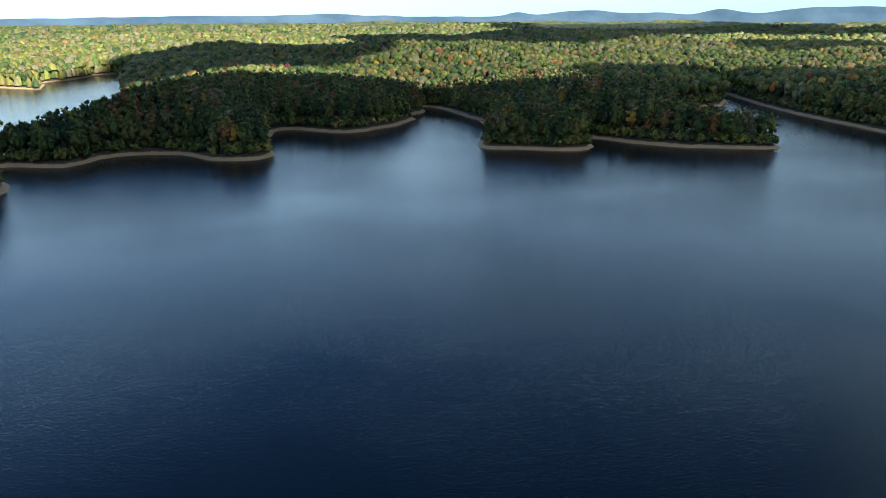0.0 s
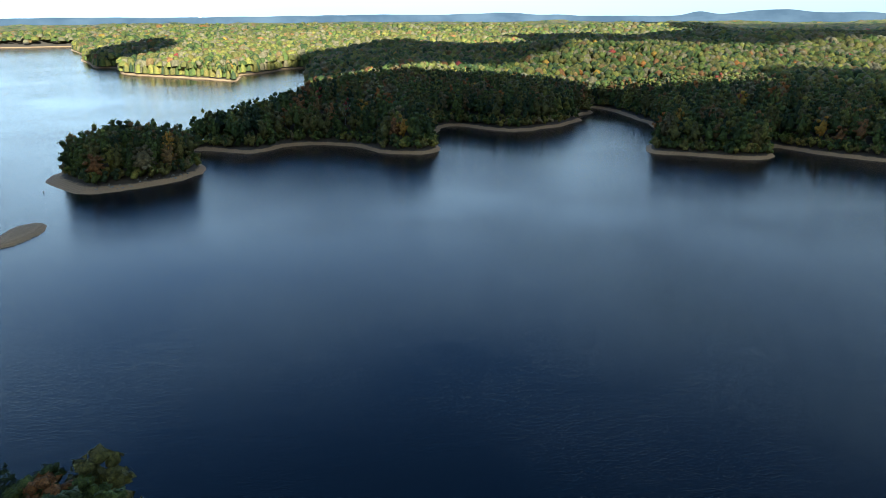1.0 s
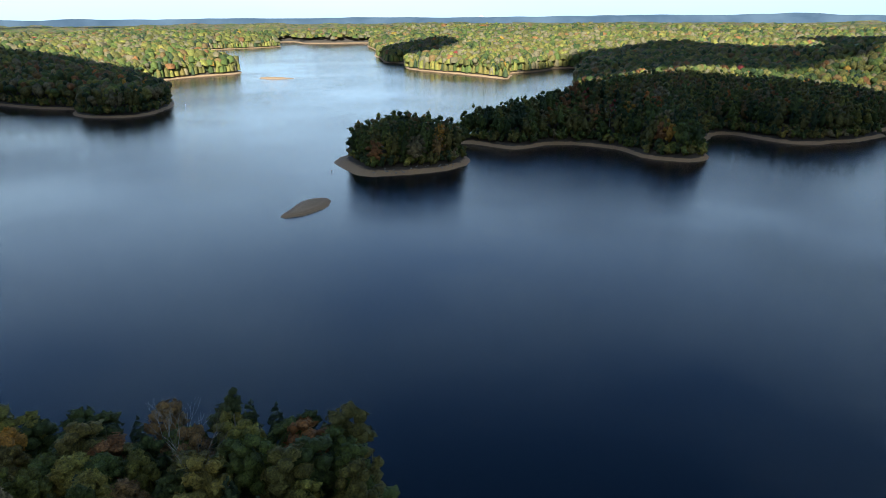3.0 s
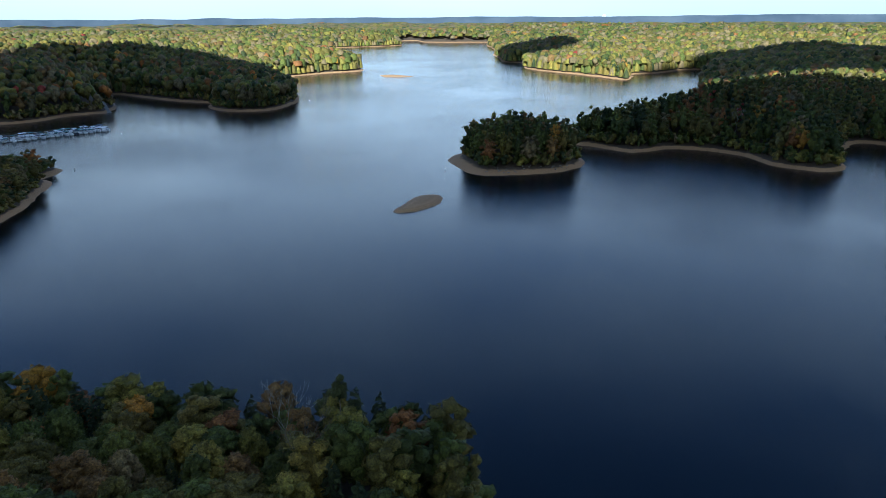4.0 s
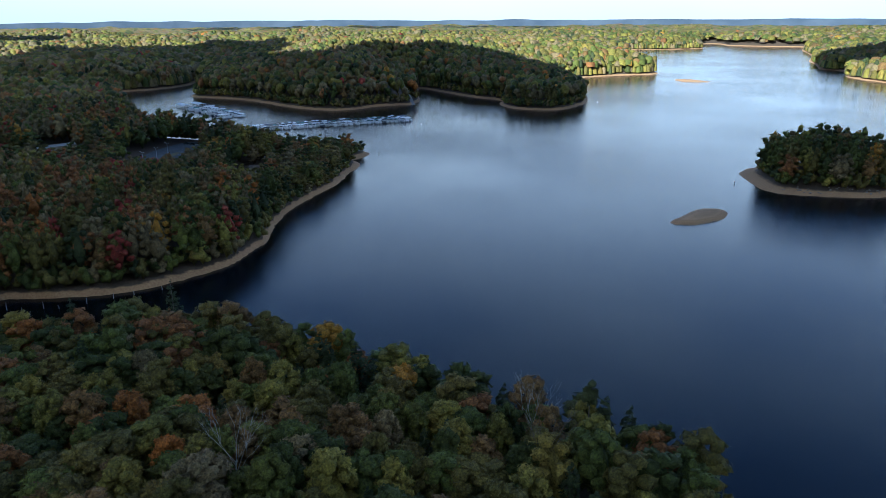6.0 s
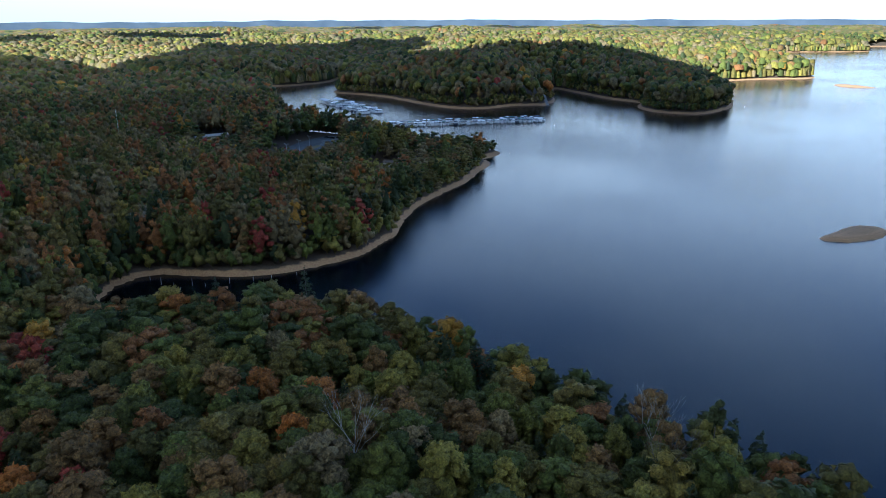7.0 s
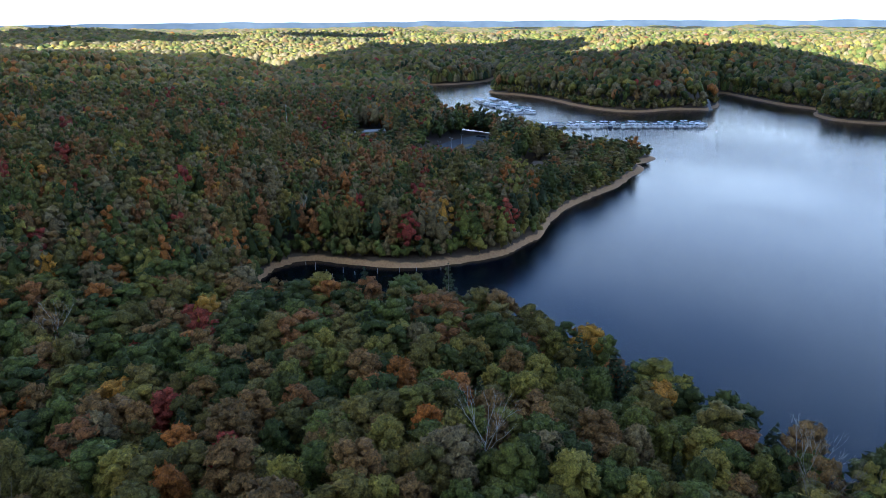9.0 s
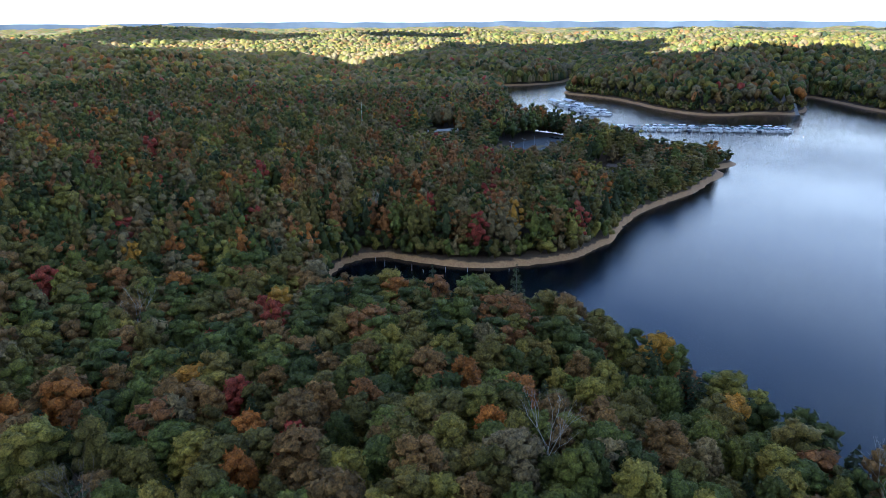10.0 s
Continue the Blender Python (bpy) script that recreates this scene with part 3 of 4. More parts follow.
def build_woods():
    near = scatter(0, 240, 6.6, 2.0, -42, 145, seed=11)
    order = np.argsort(np.hypot(near[0] + 98, near[1] + 4))
    singles, rest = order[:300], order[300:]
    kind = species(near[0], near[1], near[2], 12)
    crowns = {}
    for k in range(len(KINDS)):
        for s in range(2):
            shape = conifer(300 + s, 20, 54, .95, 3.8, 3.5, 18.8) if k == 9 else lobed(200 + s + 7 * k, 36, BALL, 40, .74, 4.5, 9.6, 21.5, 1.35, .21, .36, .22)
            crowns[k, s] = mesh_from("crown", *shape, [LEAF[KINDS[k]]], smooth=True)
    trunks = [trunk_mesh(s, 19) for s in range(3)]
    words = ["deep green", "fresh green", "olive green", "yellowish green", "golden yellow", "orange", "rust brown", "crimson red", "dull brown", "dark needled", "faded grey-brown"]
    r = random.Random(9)
    made = {}
    for i in singles:
        k, s = int(kind[i]), r.randrange(2)
        m = pose(near[0][i], near[1][i], near[2][i], 0, 0, r.uniform(0, 360))
        w, h = r.uniform(.66, 1.18), r.uniform(.66, .86)
        if (k, s) not in made:
            ob = new("pine_tree" if k == 9 else "broadleaf_tree")
            tagged(ob, f"{words[k]} {'pine' if k == 9 else 'broadleaf tree, billowing autumn crown,'} in the shore forest", "tree", "trees of the near forest")
            c = new("crown", crowns[k, s])
            q = new("trunk", trunks[(k + s) % 3])
            c.parent = q.parent = ob
            made[k, s] = ob
            ob.matrix_basis = m @ Matrix.Diagonal((w, w, h, 1))
        else:
            ob = copy_thing(made[k, s], m)
            ob.scale = (w, w, h)
    pick = lambda p, i: tuple(a[i] for a in p)
    stand("near_woods", pick(near, rest), [lobed(20 + s, 17, BALL, 17, 1.0, 4.4, 9.0, 21.3, 1.35, .24, .40, .22) for s in range(4)], [conifer(40, 14, 34, 1.2)], 13, "dense mixed autumn forest of green, rust and gold trees", tall=.84)
    stand("middle_woods", scatter(240, 480, 7.0, 1.5, -38, 135, seed=14), [lobed(60 + s, 13, BALL, 8, 1.2, 4.5, 9.4, 20.5, 1.6, .21, .34, .26) for s in range(5)], [lobed(80, 12, BALL, 8, 1.1, 3.7, 9.0, 20, 1.6, .20, .34, .26)], 15, "mixed autumn forest on the hills round the lake")
    stand("hill_woods", scatter(480, 800, 7.6, 1.5, seed=24), [lobed(90 + s, 7, BALL, 4, 1.7, 4.9, 9.6, 21, 1.5, .25, .40, .30) for s in range(5)], [lobed(85, 6, BALL, 4, 1.6, 3.8, 9.8, 21.5, 1.6, .28, .44, .28)], 25, "mixed autumn forest on the far hills round the lake")
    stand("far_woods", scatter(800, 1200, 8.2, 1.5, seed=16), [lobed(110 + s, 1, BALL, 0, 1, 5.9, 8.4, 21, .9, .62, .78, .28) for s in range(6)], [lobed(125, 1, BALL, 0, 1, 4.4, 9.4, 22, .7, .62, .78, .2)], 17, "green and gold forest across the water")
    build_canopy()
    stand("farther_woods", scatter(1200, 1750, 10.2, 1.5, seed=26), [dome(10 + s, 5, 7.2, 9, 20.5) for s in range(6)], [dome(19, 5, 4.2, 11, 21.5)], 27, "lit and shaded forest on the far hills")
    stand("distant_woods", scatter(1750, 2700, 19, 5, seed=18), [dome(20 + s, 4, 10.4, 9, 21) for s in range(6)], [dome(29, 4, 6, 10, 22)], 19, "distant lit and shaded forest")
    far_rim = scatter(1000, 2300, 6.0, 0.1, seed=44)
    keep = np.nonzero(far_rim[3] - beach(far_rim[0], far_rim[1]) < 22)[0]
    stand("far_shore_thicket", pick(far_rim, keep), [dome(40 + s, 5, 4.6, 13, 14) for s in range(4)], [dome(45, 5, 3.6, 14, 15)], 45, "low growth along the far shores", calm=True)
    # low growth along the shore, under the first trees
    low = scatter(0, 1000, 4.0, -0.6, seed=34)
    rim = np.nonzero(low[3] - beach(low[0], low[1]) < 9)[0]
    stand("shore_thicket", pick(low, rim), [lobed(130 + s, 3, BALL, 3, 1.1, 2.9, 4.4, 8.4, 1.8, .46, .66, .25) for s in range(3)], [lobed(140, 3, BALL, 3, 1.1, 2.4, 5.4, 10.4, 1.8, .46, .66, .25)], 35, "low shrubs and young trees along the shore", calm=True)


build_woods()


# ---- clouds overhead: they shade the lake and let the sun onto the hills between them ----
def cloud_material(name, dense):
    m, n, l, b = material(name, 1.0)
    out = n["Material Output"]
    n.remove(b)
    df, tr, mx = n.new("ShaderNodeBsdfDiffuse"), n.new("ShaderNodeBsdfTranslucent"), n.new("ShaderNodeMixShader")
    df.inputs["Color"].default_value = (0.45, 0.54, 0.62, 1)
    tr.inputs["Color"].default_value = (0.74, 0.78, 0.82, 1)
    mx.inputs[0].default_value = 0.75
    l.new(df.outputs[0], mx.inputs[1])
    l.new(tr.outputs[0], mx.inputs[2])
    thin, whole = n.new("ShaderNodeBsdfTransparent"), n.new("ShaderNodeMixShader")     # some sun comes through
    whole.inputs[0].default_value = dense
    l.new(thin.outputs[0], whole.inputs[1])
    l.new(mx.outputs[0], whole.inputs[2])
    l.new(whole.outputs[0], out.inputs["Surface"])
    return m


CLOUD, THIN_CLOUD = cloud_material("cloud", 0.92), cloud_material("thin_cloud", 0.30)
CLOUD_HEIGHT = 550.0
# the ground that each cloud shades: x, y, half widths
CLOUDS = [(0, 240, 700, 480), (-700, -150, 620, 600), (-1350, 40, 330, 270), (-800, -850, 420, 450), (-310, 1090, 250, 320), (170, 1720, 470, 430),
          (750, 2550, 650, 640), (300, 3300, 600, 450), (-900, 1200, 105, 130), (-3750, 1300, 520, 1150), (-2080, -950, 470, 430), (-2320, -330, 260, 190), (-860, 400, 280, 215), (-90, 580, 280, 200), (335, 660, 210, 290), (680, 1250, 200, 190),
          (-1800, -1180, 420, 300), (820, 1900, 470, 360)]
THIN_CLOUDS = [(230, 1030, 560, 300)]


def build_clouds():
    for i, (x, y, a, b) in enumerate(CLOUDS + THIN_CLOUDS):
        thin = i >= len(CLOUDS)
        tall = 320.0 if math.hypot(x, y) > 1150 else CLOUD_HEIGHT       # lower cloud over the far hills
        tall = 900.0 if y > 900 and -1000 < x and y < 3000 else tall
        slip = (tall - 38) / math.tan(radians(SUN_UP))
        bm = bmesh.new()
        bmesh.ops.create_icosphere(bm, subdivisions=4, radius=1)
        for v in bm.verts:
            q = v.co.copy()
            k = 0.88 + 0.16 * noise.noise(q * 1.7 + Vector((i * 7, 0, 0))) + 0.12 * noise.noise(q * 4 + Vector((0, i * 5, 0))) + 0.06 * noise.noise(q * 10)
            v.co = Vector((q.x * a * k, q.y * b * k, (q.z * (90 if q.z > 0 else 25)) * k))
        me = bpy.data.meshes.new("cloud")
        bm.to_mesh(me)
        bm.free()
        me.materials.append(THIN_CLOUD if thin else CLOUD)
        ob = new("cloud", me)
        ob.location = (x - math.sin(radians(SUN_TURN)) * slip, y + math.cos(radians(SUN_TURN)) * slip, tall)
        tagged(ob, "thin white cloud above the wooded hills" if thin else "grey-white cumulus cloud drifting above the lake", "cloud", "clouds overhead")


build_clouds()


# ---- hills on the horizon, with haze painted into their blue ----
def build_backdrop():
    m, n, l, b = material("haze_tinted_hills", 1.0)
    pos = n.new("ShaderNodeNewGeometry").outputs["Position"]
    # blue-grey base and weak emission stand in for haze over the ridges
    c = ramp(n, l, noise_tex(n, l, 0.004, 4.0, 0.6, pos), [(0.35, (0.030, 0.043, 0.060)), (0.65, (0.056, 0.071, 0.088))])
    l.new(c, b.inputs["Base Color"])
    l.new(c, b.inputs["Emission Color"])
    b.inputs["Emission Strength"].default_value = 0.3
    peaks = [(8.8, 3.0, 20), (-5.7, 1.0, 22), (-11.0, 3.2, 42), (-16.5, 2.0, 22), (-20.6, 1.5, 38), (-26.5, 3.5, 46), (-31, 3, 38), (19, 6, 12)]
    for reach, low, gain, seed in ((4930, 56, 0.35, 1), (4970, 60, 1.0, 2)):
        t = np.arange(-42, 134, 0.1)
        top = low + 4 * waves(t * 80, 0 * t, 900, seed) + 3 * waves(t * 80, 0 * t, 260, seed + 4)
        for at, wide, high in peaks:
            top = top + gain * high * np.exp(-((t - at + (2.5 if seed == 1 else 0)) / wide) ** 2)
        x, y = -np.sin(np.radians(t)) * reach, np.cos(np.radians(t)) * reach
        k = len(t)
        v = np.concatenate([np.stack([x * .985, y * .985, 0 * t], 1), np.stack([x, y, top], 1)])
        i = np.arange(k - 1)
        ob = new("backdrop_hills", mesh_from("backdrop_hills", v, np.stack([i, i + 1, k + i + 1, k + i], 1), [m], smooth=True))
        tagged(ob, "wooded ridges along the far horizon, haze painted as glowing blue", "hills", kind="structure")


build_backdrop()


# ---- paints for built things ----
WHITE = plain("white_gelcoat", (0.80, 0.80, 0.80), 0.35, 0.0, 0.8, 0.08)
CANVAS_BLUE = plain("navy_canvas", (0.035, 0.05, 0.09), 0.8)
CANVAS_GREEN = plain("green_canvas", (0.03, 0.14, 0.13), 0.8)
CANVAS_TAN = plain("tan_canvas", (0.40, 0.34, 0.26), 0.8)
DARK_GLASS = plain("dark_glass", (0.02, 0.025, 0.03), 0.08)
ALUMINIUM = plain("aluminium", (0.62, 0.63, 0.65), 0.35, 0.8)
PLANK = plain("weathered_planks", (0.36, 0.33, 0.29), 0.85, 0.0, 1.2, 0.3)
ROOF_METAL = plain("pale_metal_roof", (0.52, 0.54, 0.56), 0.5, 0.2, 0.3, 0.12)
SHED_ROOF = plain("weathered_roof", (0.34, 0.33, 0.32), 0.6, 0.1, 0.4, 0.2)
ASPHALT = plain("asphalt", (0.075, 0.08, 0.085), 0.9, 0.0, 0.35, 0.3)
LINE = plain("road_paint", (0.62, 0.62, 0.58), 0.7)
CONCRETE = plain("concrete", (0.25, 0.225, 0.19), 0.85, 0.0, 0.4, 0.25)
GALV = plain("galvanised_steel", (0.55, 0.56, 0.57), 0.45, 0.7)
BLOCK = plain("tan_block_wall", (0.36, 0.30, 0.23), 0.85, 0.0, 1.0, 0.2)
SHINGLE = plain("brown_shingles", (0.13, 0.10, 0.08), 0.9, 0.0, 1.5, 0.3)
RED_PAINT = plain("red_car_paint", (0.45, 0.03, 0.03), 0.25)
BLACK_PAINT = plain("black_car_paint", (0.02, 0.022, 0.027), 0.25)
SILVER_PAINT = plain("silver_car_paint", (0.45, 0.46, 0.48), 0.25, 0.5)
RUBBER = plain("tyre_rubber", (0.02, 0.02, 0.02), 0.9)
ROCK = plain("shore_rock", (0.22, 0.19, 0.155), 0.9, 0.0, 1.2, 0.35)


def at_ground(x, y):
    return float(height(np.array([x]), np.array([y]), landward(np.array([float(x)]), np.array([float(y)])))[0])


def box(bm, x0, x1, y0, y1, z0, z1, bevel=0.0):
    made = bmesh.ops.create_cube(bm, size=1)["verts"]
    for v in made:
        v.co = Vector(((x0 + x1) / 2 + v.co.x * (x1 - x0), (y0 + y1) / 2 + v.co.y * (y1 - y0), (z0 + z1) / 2 + v.co.z * (z1 - z0)))
    if bevel:
        edges = {e for v in made for e in v.link_edges}
        bmesh.ops.bevel(bm, geom=list(edges), offset=bevel, segments=2, affect="EDGES")
    return bm


def boxed(*spans, bevel=0.0):
    bm = bmesh.new()
    for q in spans:
        box(bm, *q, bevel=bevel)
    return bm


def loft(rings, closed_ends=True):
    """A skin over rings of points, each with as many points."""
    bm = bmesh.new()
    vs = [[bm.verts.new(q) for q in ring] for ring in rings]
    k = len(vs[0])
    for a, b in zip(vs, vs[1:]):
        for i in range(k):
            bm.faces.new((a[i], a[(i + 1) % k], b[(i + 1) % k], b[i]))
    if closed_ends:
        bm.faces.new(vs[0][::-1])
        bm.faces.new(vs[-1])
    bmesh.ops.recalc_face_normals(bm, faces=bm.faces)
    return bm


def hull(length, beam, free, rise=0.3):
    """A boat's hull: bow at +x, a raked stem, flared sides, a flat stern."""
    rings = []
    for f, w, up in ((-.5, .90, 0), (-.2, 1.0, 0), (.15, .96, .15), (.36, .66, .55), (.47, .26, .9), (.5, .05, 1.0)):
        x, b, top, keel = f * length, beam / 2 * w, free + rise * up, -.35 + .35 * up
        rings.append([(x, -b, top), (x, -b * .86, keel * .4 + .05), (x, 0, keel), (x, b * .86, keel * .4 + .05), (x, b, top)])
    return loft(rings)


def cruiser(canvas, word, side=None):
    ob = tagged(new("cabin_cruiser"), f"white cabin cruiser with {word} canvas moored at the dock", "boat", "boats in the marina")
    part("hull", hull(10.5, 3.3, 1.15, .5), side or WHITE, ob)
    part("cabin", boxed((-1.5, 3.0, -1.2, 1.2, 1.15, 1.95), bevel=.18), WHITE, ob)
    screen = loft([[(1.2, -1.2, 1.9), (1.2, 1.2, 1.9), (.5, 1.05, 2.7), (.5, -1.05, 2.7)], [(1.3, -1.2, 1.9), (1.3, 1.2, 1.9), (.6, 1.05, 2.7), (.6, -1.05, 2.7)]])
    part("windscreen", screen, DARK_GLASS, ob, "raked dark windscreen")
    part("canopy", boxed((-4.8, 1.3, -1.5, 1.5, 3.05, 3.2), bevel=.07), canvas, ob, f"{word} canvas canopy")
    for x, y in ((-4.2, -1.25), (-4.2, 1.25), (.5, -1.2), (.5, 1.2)):
        bm = bmesh.new()
        stem(bm, (x, y, 1.1), (x, y, 3.08), .04, .04, 5)
        part("canopy_post", bm, ALUMINIUM, ob)
    part("swim_platform", boxed((-5.9, -5.2, -1.3, 1.3, .25, .35)), PLANK, ob)
    return ob


def pontoon(canvas, word):
    ob = tagged(new("pontoon_boat"), f"pontoon boat with {word} canopy moored at the dock", "boat", "boats in the marina")
    for y in (-.95, .95):
        bm = bmesh.new()
        stem(bm, (-3.6, y, .15), (3.3, y, .15), .33, .33, 8)
        stem(bm, (3.3, y, .15), (4.0, y, .35), .33, .05, 8)
        part("pontoon", bm, ALUMINIUM, ob)
    part("deck", boxed((-3.7, 3.6, -1.3, 1.3, .5, .6)), PLANK, ob)
    for q in ((-3.6, 3.4, -1.28, -1.22, .6, 1.3), (-3.6, 3.4, 1.22, 1.28, .6, 1.3), (3.35, 3.41, -1.22, 1.22, .6, 1.3)):
        part("rail_panel", boxed(q), WHITE, ob)
    part("seat", boxed((-3.3, -2.2, -1.15, 1.15, .6, 1.1), bevel=.08), CANVAS_TAN, ob)
    part("canopy", boxed((-3.0, 1.4, -1.3, 1.3, 2.55, 2.68), bevel=.06), canvas, ob, f"{word} canvas canopy")
    for x, y in ((-2.6, -1.2), (-2.6, 1.2), (1.0, -1.2), (1.0, 1.2)):
        bm = bmesh.new()
        stem(bm, (x, y, .6), (x, y, 2.57), .03, .03, 5)
        part("canopy_post", bm, ALUMINIUM, ob)
    return ob


def houseboat():
    ob = tagged(new("houseboat"), "long white houseboat with dark windows and a roof deck", "boat", "boats in the marina")
    part("hull", hull(15.5, 4.4, .8, .25), WHITE, ob)
    part("cabin", boxed((-6.0, 4.2, -1.9, 1.9, .8, 3.1), bevel=.12), WHITE, ob)
    for y in (-1.92, 1.92):
        for x in (-4.6, -2.2, .2, 2.4):
            part("window", boxed((x - .8, x + .8, y - .02, y + .02, 1.7, 2.5)), DARK_GLASS, ob)
    part("roof_deck", boxed((-6.8, 5.4, -2.1, 2.1, 3.1, 3.25)), WHITE, ob)
    part("canopy", boxed((-5.5, -.5, -1.8, 1.8, 5.2, 5.35), bevel=.06), CANVAS_BLUE, ob, "navy roof canopy")
    for x, y in ((-5.2, -1.6), (-5.2, 1.6), (-.8, -1.6), (-.8, 1.6)):
        bm = bmesh.new()
        stem(bm, (x, y, 3.25), (x, y, 5.22), .05, .05, 5)
        part("canopy_post", bm, ALUMINIUM, ob)
    bm = boxed(*[(x - .03, x + .03, y - .03, y + .03, 3.25, 4.2) for x in (-6.6, -4, -1.5, 1, 3.3, 5.2) for y in (-2.0, 2.0)], (-6.6, 5.2, -2.02, -1.98, 4.16, 4.22), (-6.6, 5.2, 1.98, 2.02, 4.16, 4.22))
    part("guard_rail", bm, ALUMINIUM, ob)
    return ob


def floating_dock(a, b, wide, fingers, reach, label):
    """A straight walkway on floats from a to b, with finger piers on both sides."""
    a, b = Vector((*a, 0)), Vector((*b, 0))
    run = (b - a).length
    ob = tagged(new("floating_dock"), label, "dock", "marina docks")
    ob.matrix_basis = pose(a.x, a.y, 0, 0, 0, math.degrees(math.atan2(b.y - a.y, b.x - a.x)))
    part("walkway", boxed((0, run, -wide / 2, wide / 2, .28, .48)), PLANK, ob)
    step = run / fingers
    me = bpy.data.meshes.new("finger_pier")
    bm = boxed((-.45, .45, wide / 2 + .01, wide / 2 + reach, .28, .45))
    bm.to_mesh(me)
    bm.free()
    me.materials.append(PLANK)
    pile = bpy.data.meshes.new("pile")
    bm = bmesh.new()
    stem(bm, (0, 0, -3), (0, 0, 2.6), .14, .13, 6)
    bm.to_mesh(pile)
    bm.free()
    pile.materials.append(GALV)
    for i in range(fingers + 1):
        for turn in (0, 180):
            f = new("finger_pier", me)
            f.parent = ob
            f.matrix_basis = pose(i * step, 0, 0, 0, 0, turn)
            if i % 3 == 0:
                q = new("pile", pile)
                q.parent = ob
                q.matrix_basis = pose(i * step, (wide / 2 + reach + .2) * (1 if turn == 0 else -1), 0)
    return ob


def slip_roof(x, y, turn, long, wide):
    """An open boat shed: a low gable roof on posts."""
    ob = tagged(new("covered_slip"), "open floating boat shed under a pale metal roof", "boat shed", "marina docks")
    ob.matrix_basis = pose(x, y, 0, 0, 0, turn)
    ridge, eave = 5.0, 4.0
    for s_ in (-1, 1):
        v = [(-long / 2, 0, ridge), (long / 2, 0, ridge), (long / 2, s_ * wide / 2, eave), (-long / 2, s_ * wide / 2, eave)]
        part("roof_slope", loft([v, [(q[0], q[1], q[2] - .15) for q in v]]), ROOF_METAL, ob)
    for i in range(6):
        for s_ in (-1, 1):
            bm = bmesh.new()
            px = -long / 2 + .6 + i * (long - 1.2) / 5
            stem(bm, (px, s_ * (wide / 2 - .5), .2), (px, s_ * (wide / 2 - .5), eave), .12, .12, 6)
            part("post", bm, GALV, ob)
    part("float_deck", boxed((-long / 2, long / 2, -wide / 2, -wide / 2 + 1.4, .1, .45), (-long / 2, long / 2, wide / 2 - 1.4, wide / 2, .1, .45)), PLANK, ob)
    return ob


def build_marina():
    r = random.Random(5)
    kinds = [cruiser(WHITE, "white"), pontoon(CANVAS_BLUE, "navy"), houseboat(), cruiser(CANVAS_BLUE, "dark", CANVAS_BLUE), pontoon(CANVAS_GREEN, "green"), cruiser(CANVAS_GREEN, "teal"), pontoon(CANVAS_TAN, "tan")]
    first = [True] * len(kinds)

    def moor(k, x, y, turn):
        m = pose(x, y, .12, 0, 0, turn)
        if first[k]:
            first[k] = False
            kinds[k].matrix_basis = m
        else:
            copy_thing(kinds[k], m)

    def row(a, b, gap, offset, pool):
        a, b = Vector(a), Vector(b)
        way = (b - a).normalized()
        side = Vector((-way.y, way.x))
        base = math.degrees(math.atan2(side.y, side.x))
        for i in range(int((b - a).length / gap)):
            for s_ in (1, -1):
                k = r.choice(pool)
                q = a + way * (gap * (i + .5) + r.uniform(-.3, .3)) + side * s_ * (offset + (2.0 if k == 2 else 0) + r.uniform(-1.8, 2.4))
                moor(k, q.x, q.y, base + (0 if s_ > 0 else 180) + r.choice((0, 180)) + r.uniform(-5, 5))

    floating_dock((-662, 252), (-664, 72), 2.4, 36, 9.5, "long floating dock with finger piers full of boats")
    moor(2, -655, 246, 4)
    row((-662, 252), (-664, 72), 3.8, 7.0, [0, 0, 1, 3, 0, 5, 6, 4, 6, 0, 1, 0])
    floating_dock((-868, 62), (-752, 96), 2.4, 22, 9.5, "floating dock of the inner marina basin")
    row((-848, 68), (-752, 96), 3.7, 7.2, [0, 1, 2, 3, 3, 5, 0, 1])
    slip_roof(-862, 72, 16.3, 24, 10)
    slip_roof(-857, 55, 16.3, 24, 10)


build_marina()


# ---- car park among the trees, and its lamps ----
def parking_lamp(x, y, z, turn, arms=2):
    ob = tagged(new("parking_lamp"), "tall grey steel lamp post beside the asphalt lot", "street lamp", "lamps of the car park")
    ob.matrix_basis = pose(x, y, z, 0, 0, turn)
    bm = bmesh.new()
    stem(bm, (0, 0, -.3), (0, 0, 9.6), .14, .09, 8)
    part("pole", bm, GALV, ob)
    for s_ in (1, -1)[:arms]:
        bm = bmesh.new()
        stem(bm, (0, 0, 9.3), (s_ * 1.9, 0, 9.95), .06, .05, 6)
        part("arm", bm, GALV, ob)
        part("lamp_head", boxed((min(s_ * 1.7, s_ * 2.6), max(s_ * 1.7, s_ * 2.6), -.22, .22, 9.88, 10.05), bevel=.04), WHITE, ob)
    return ob


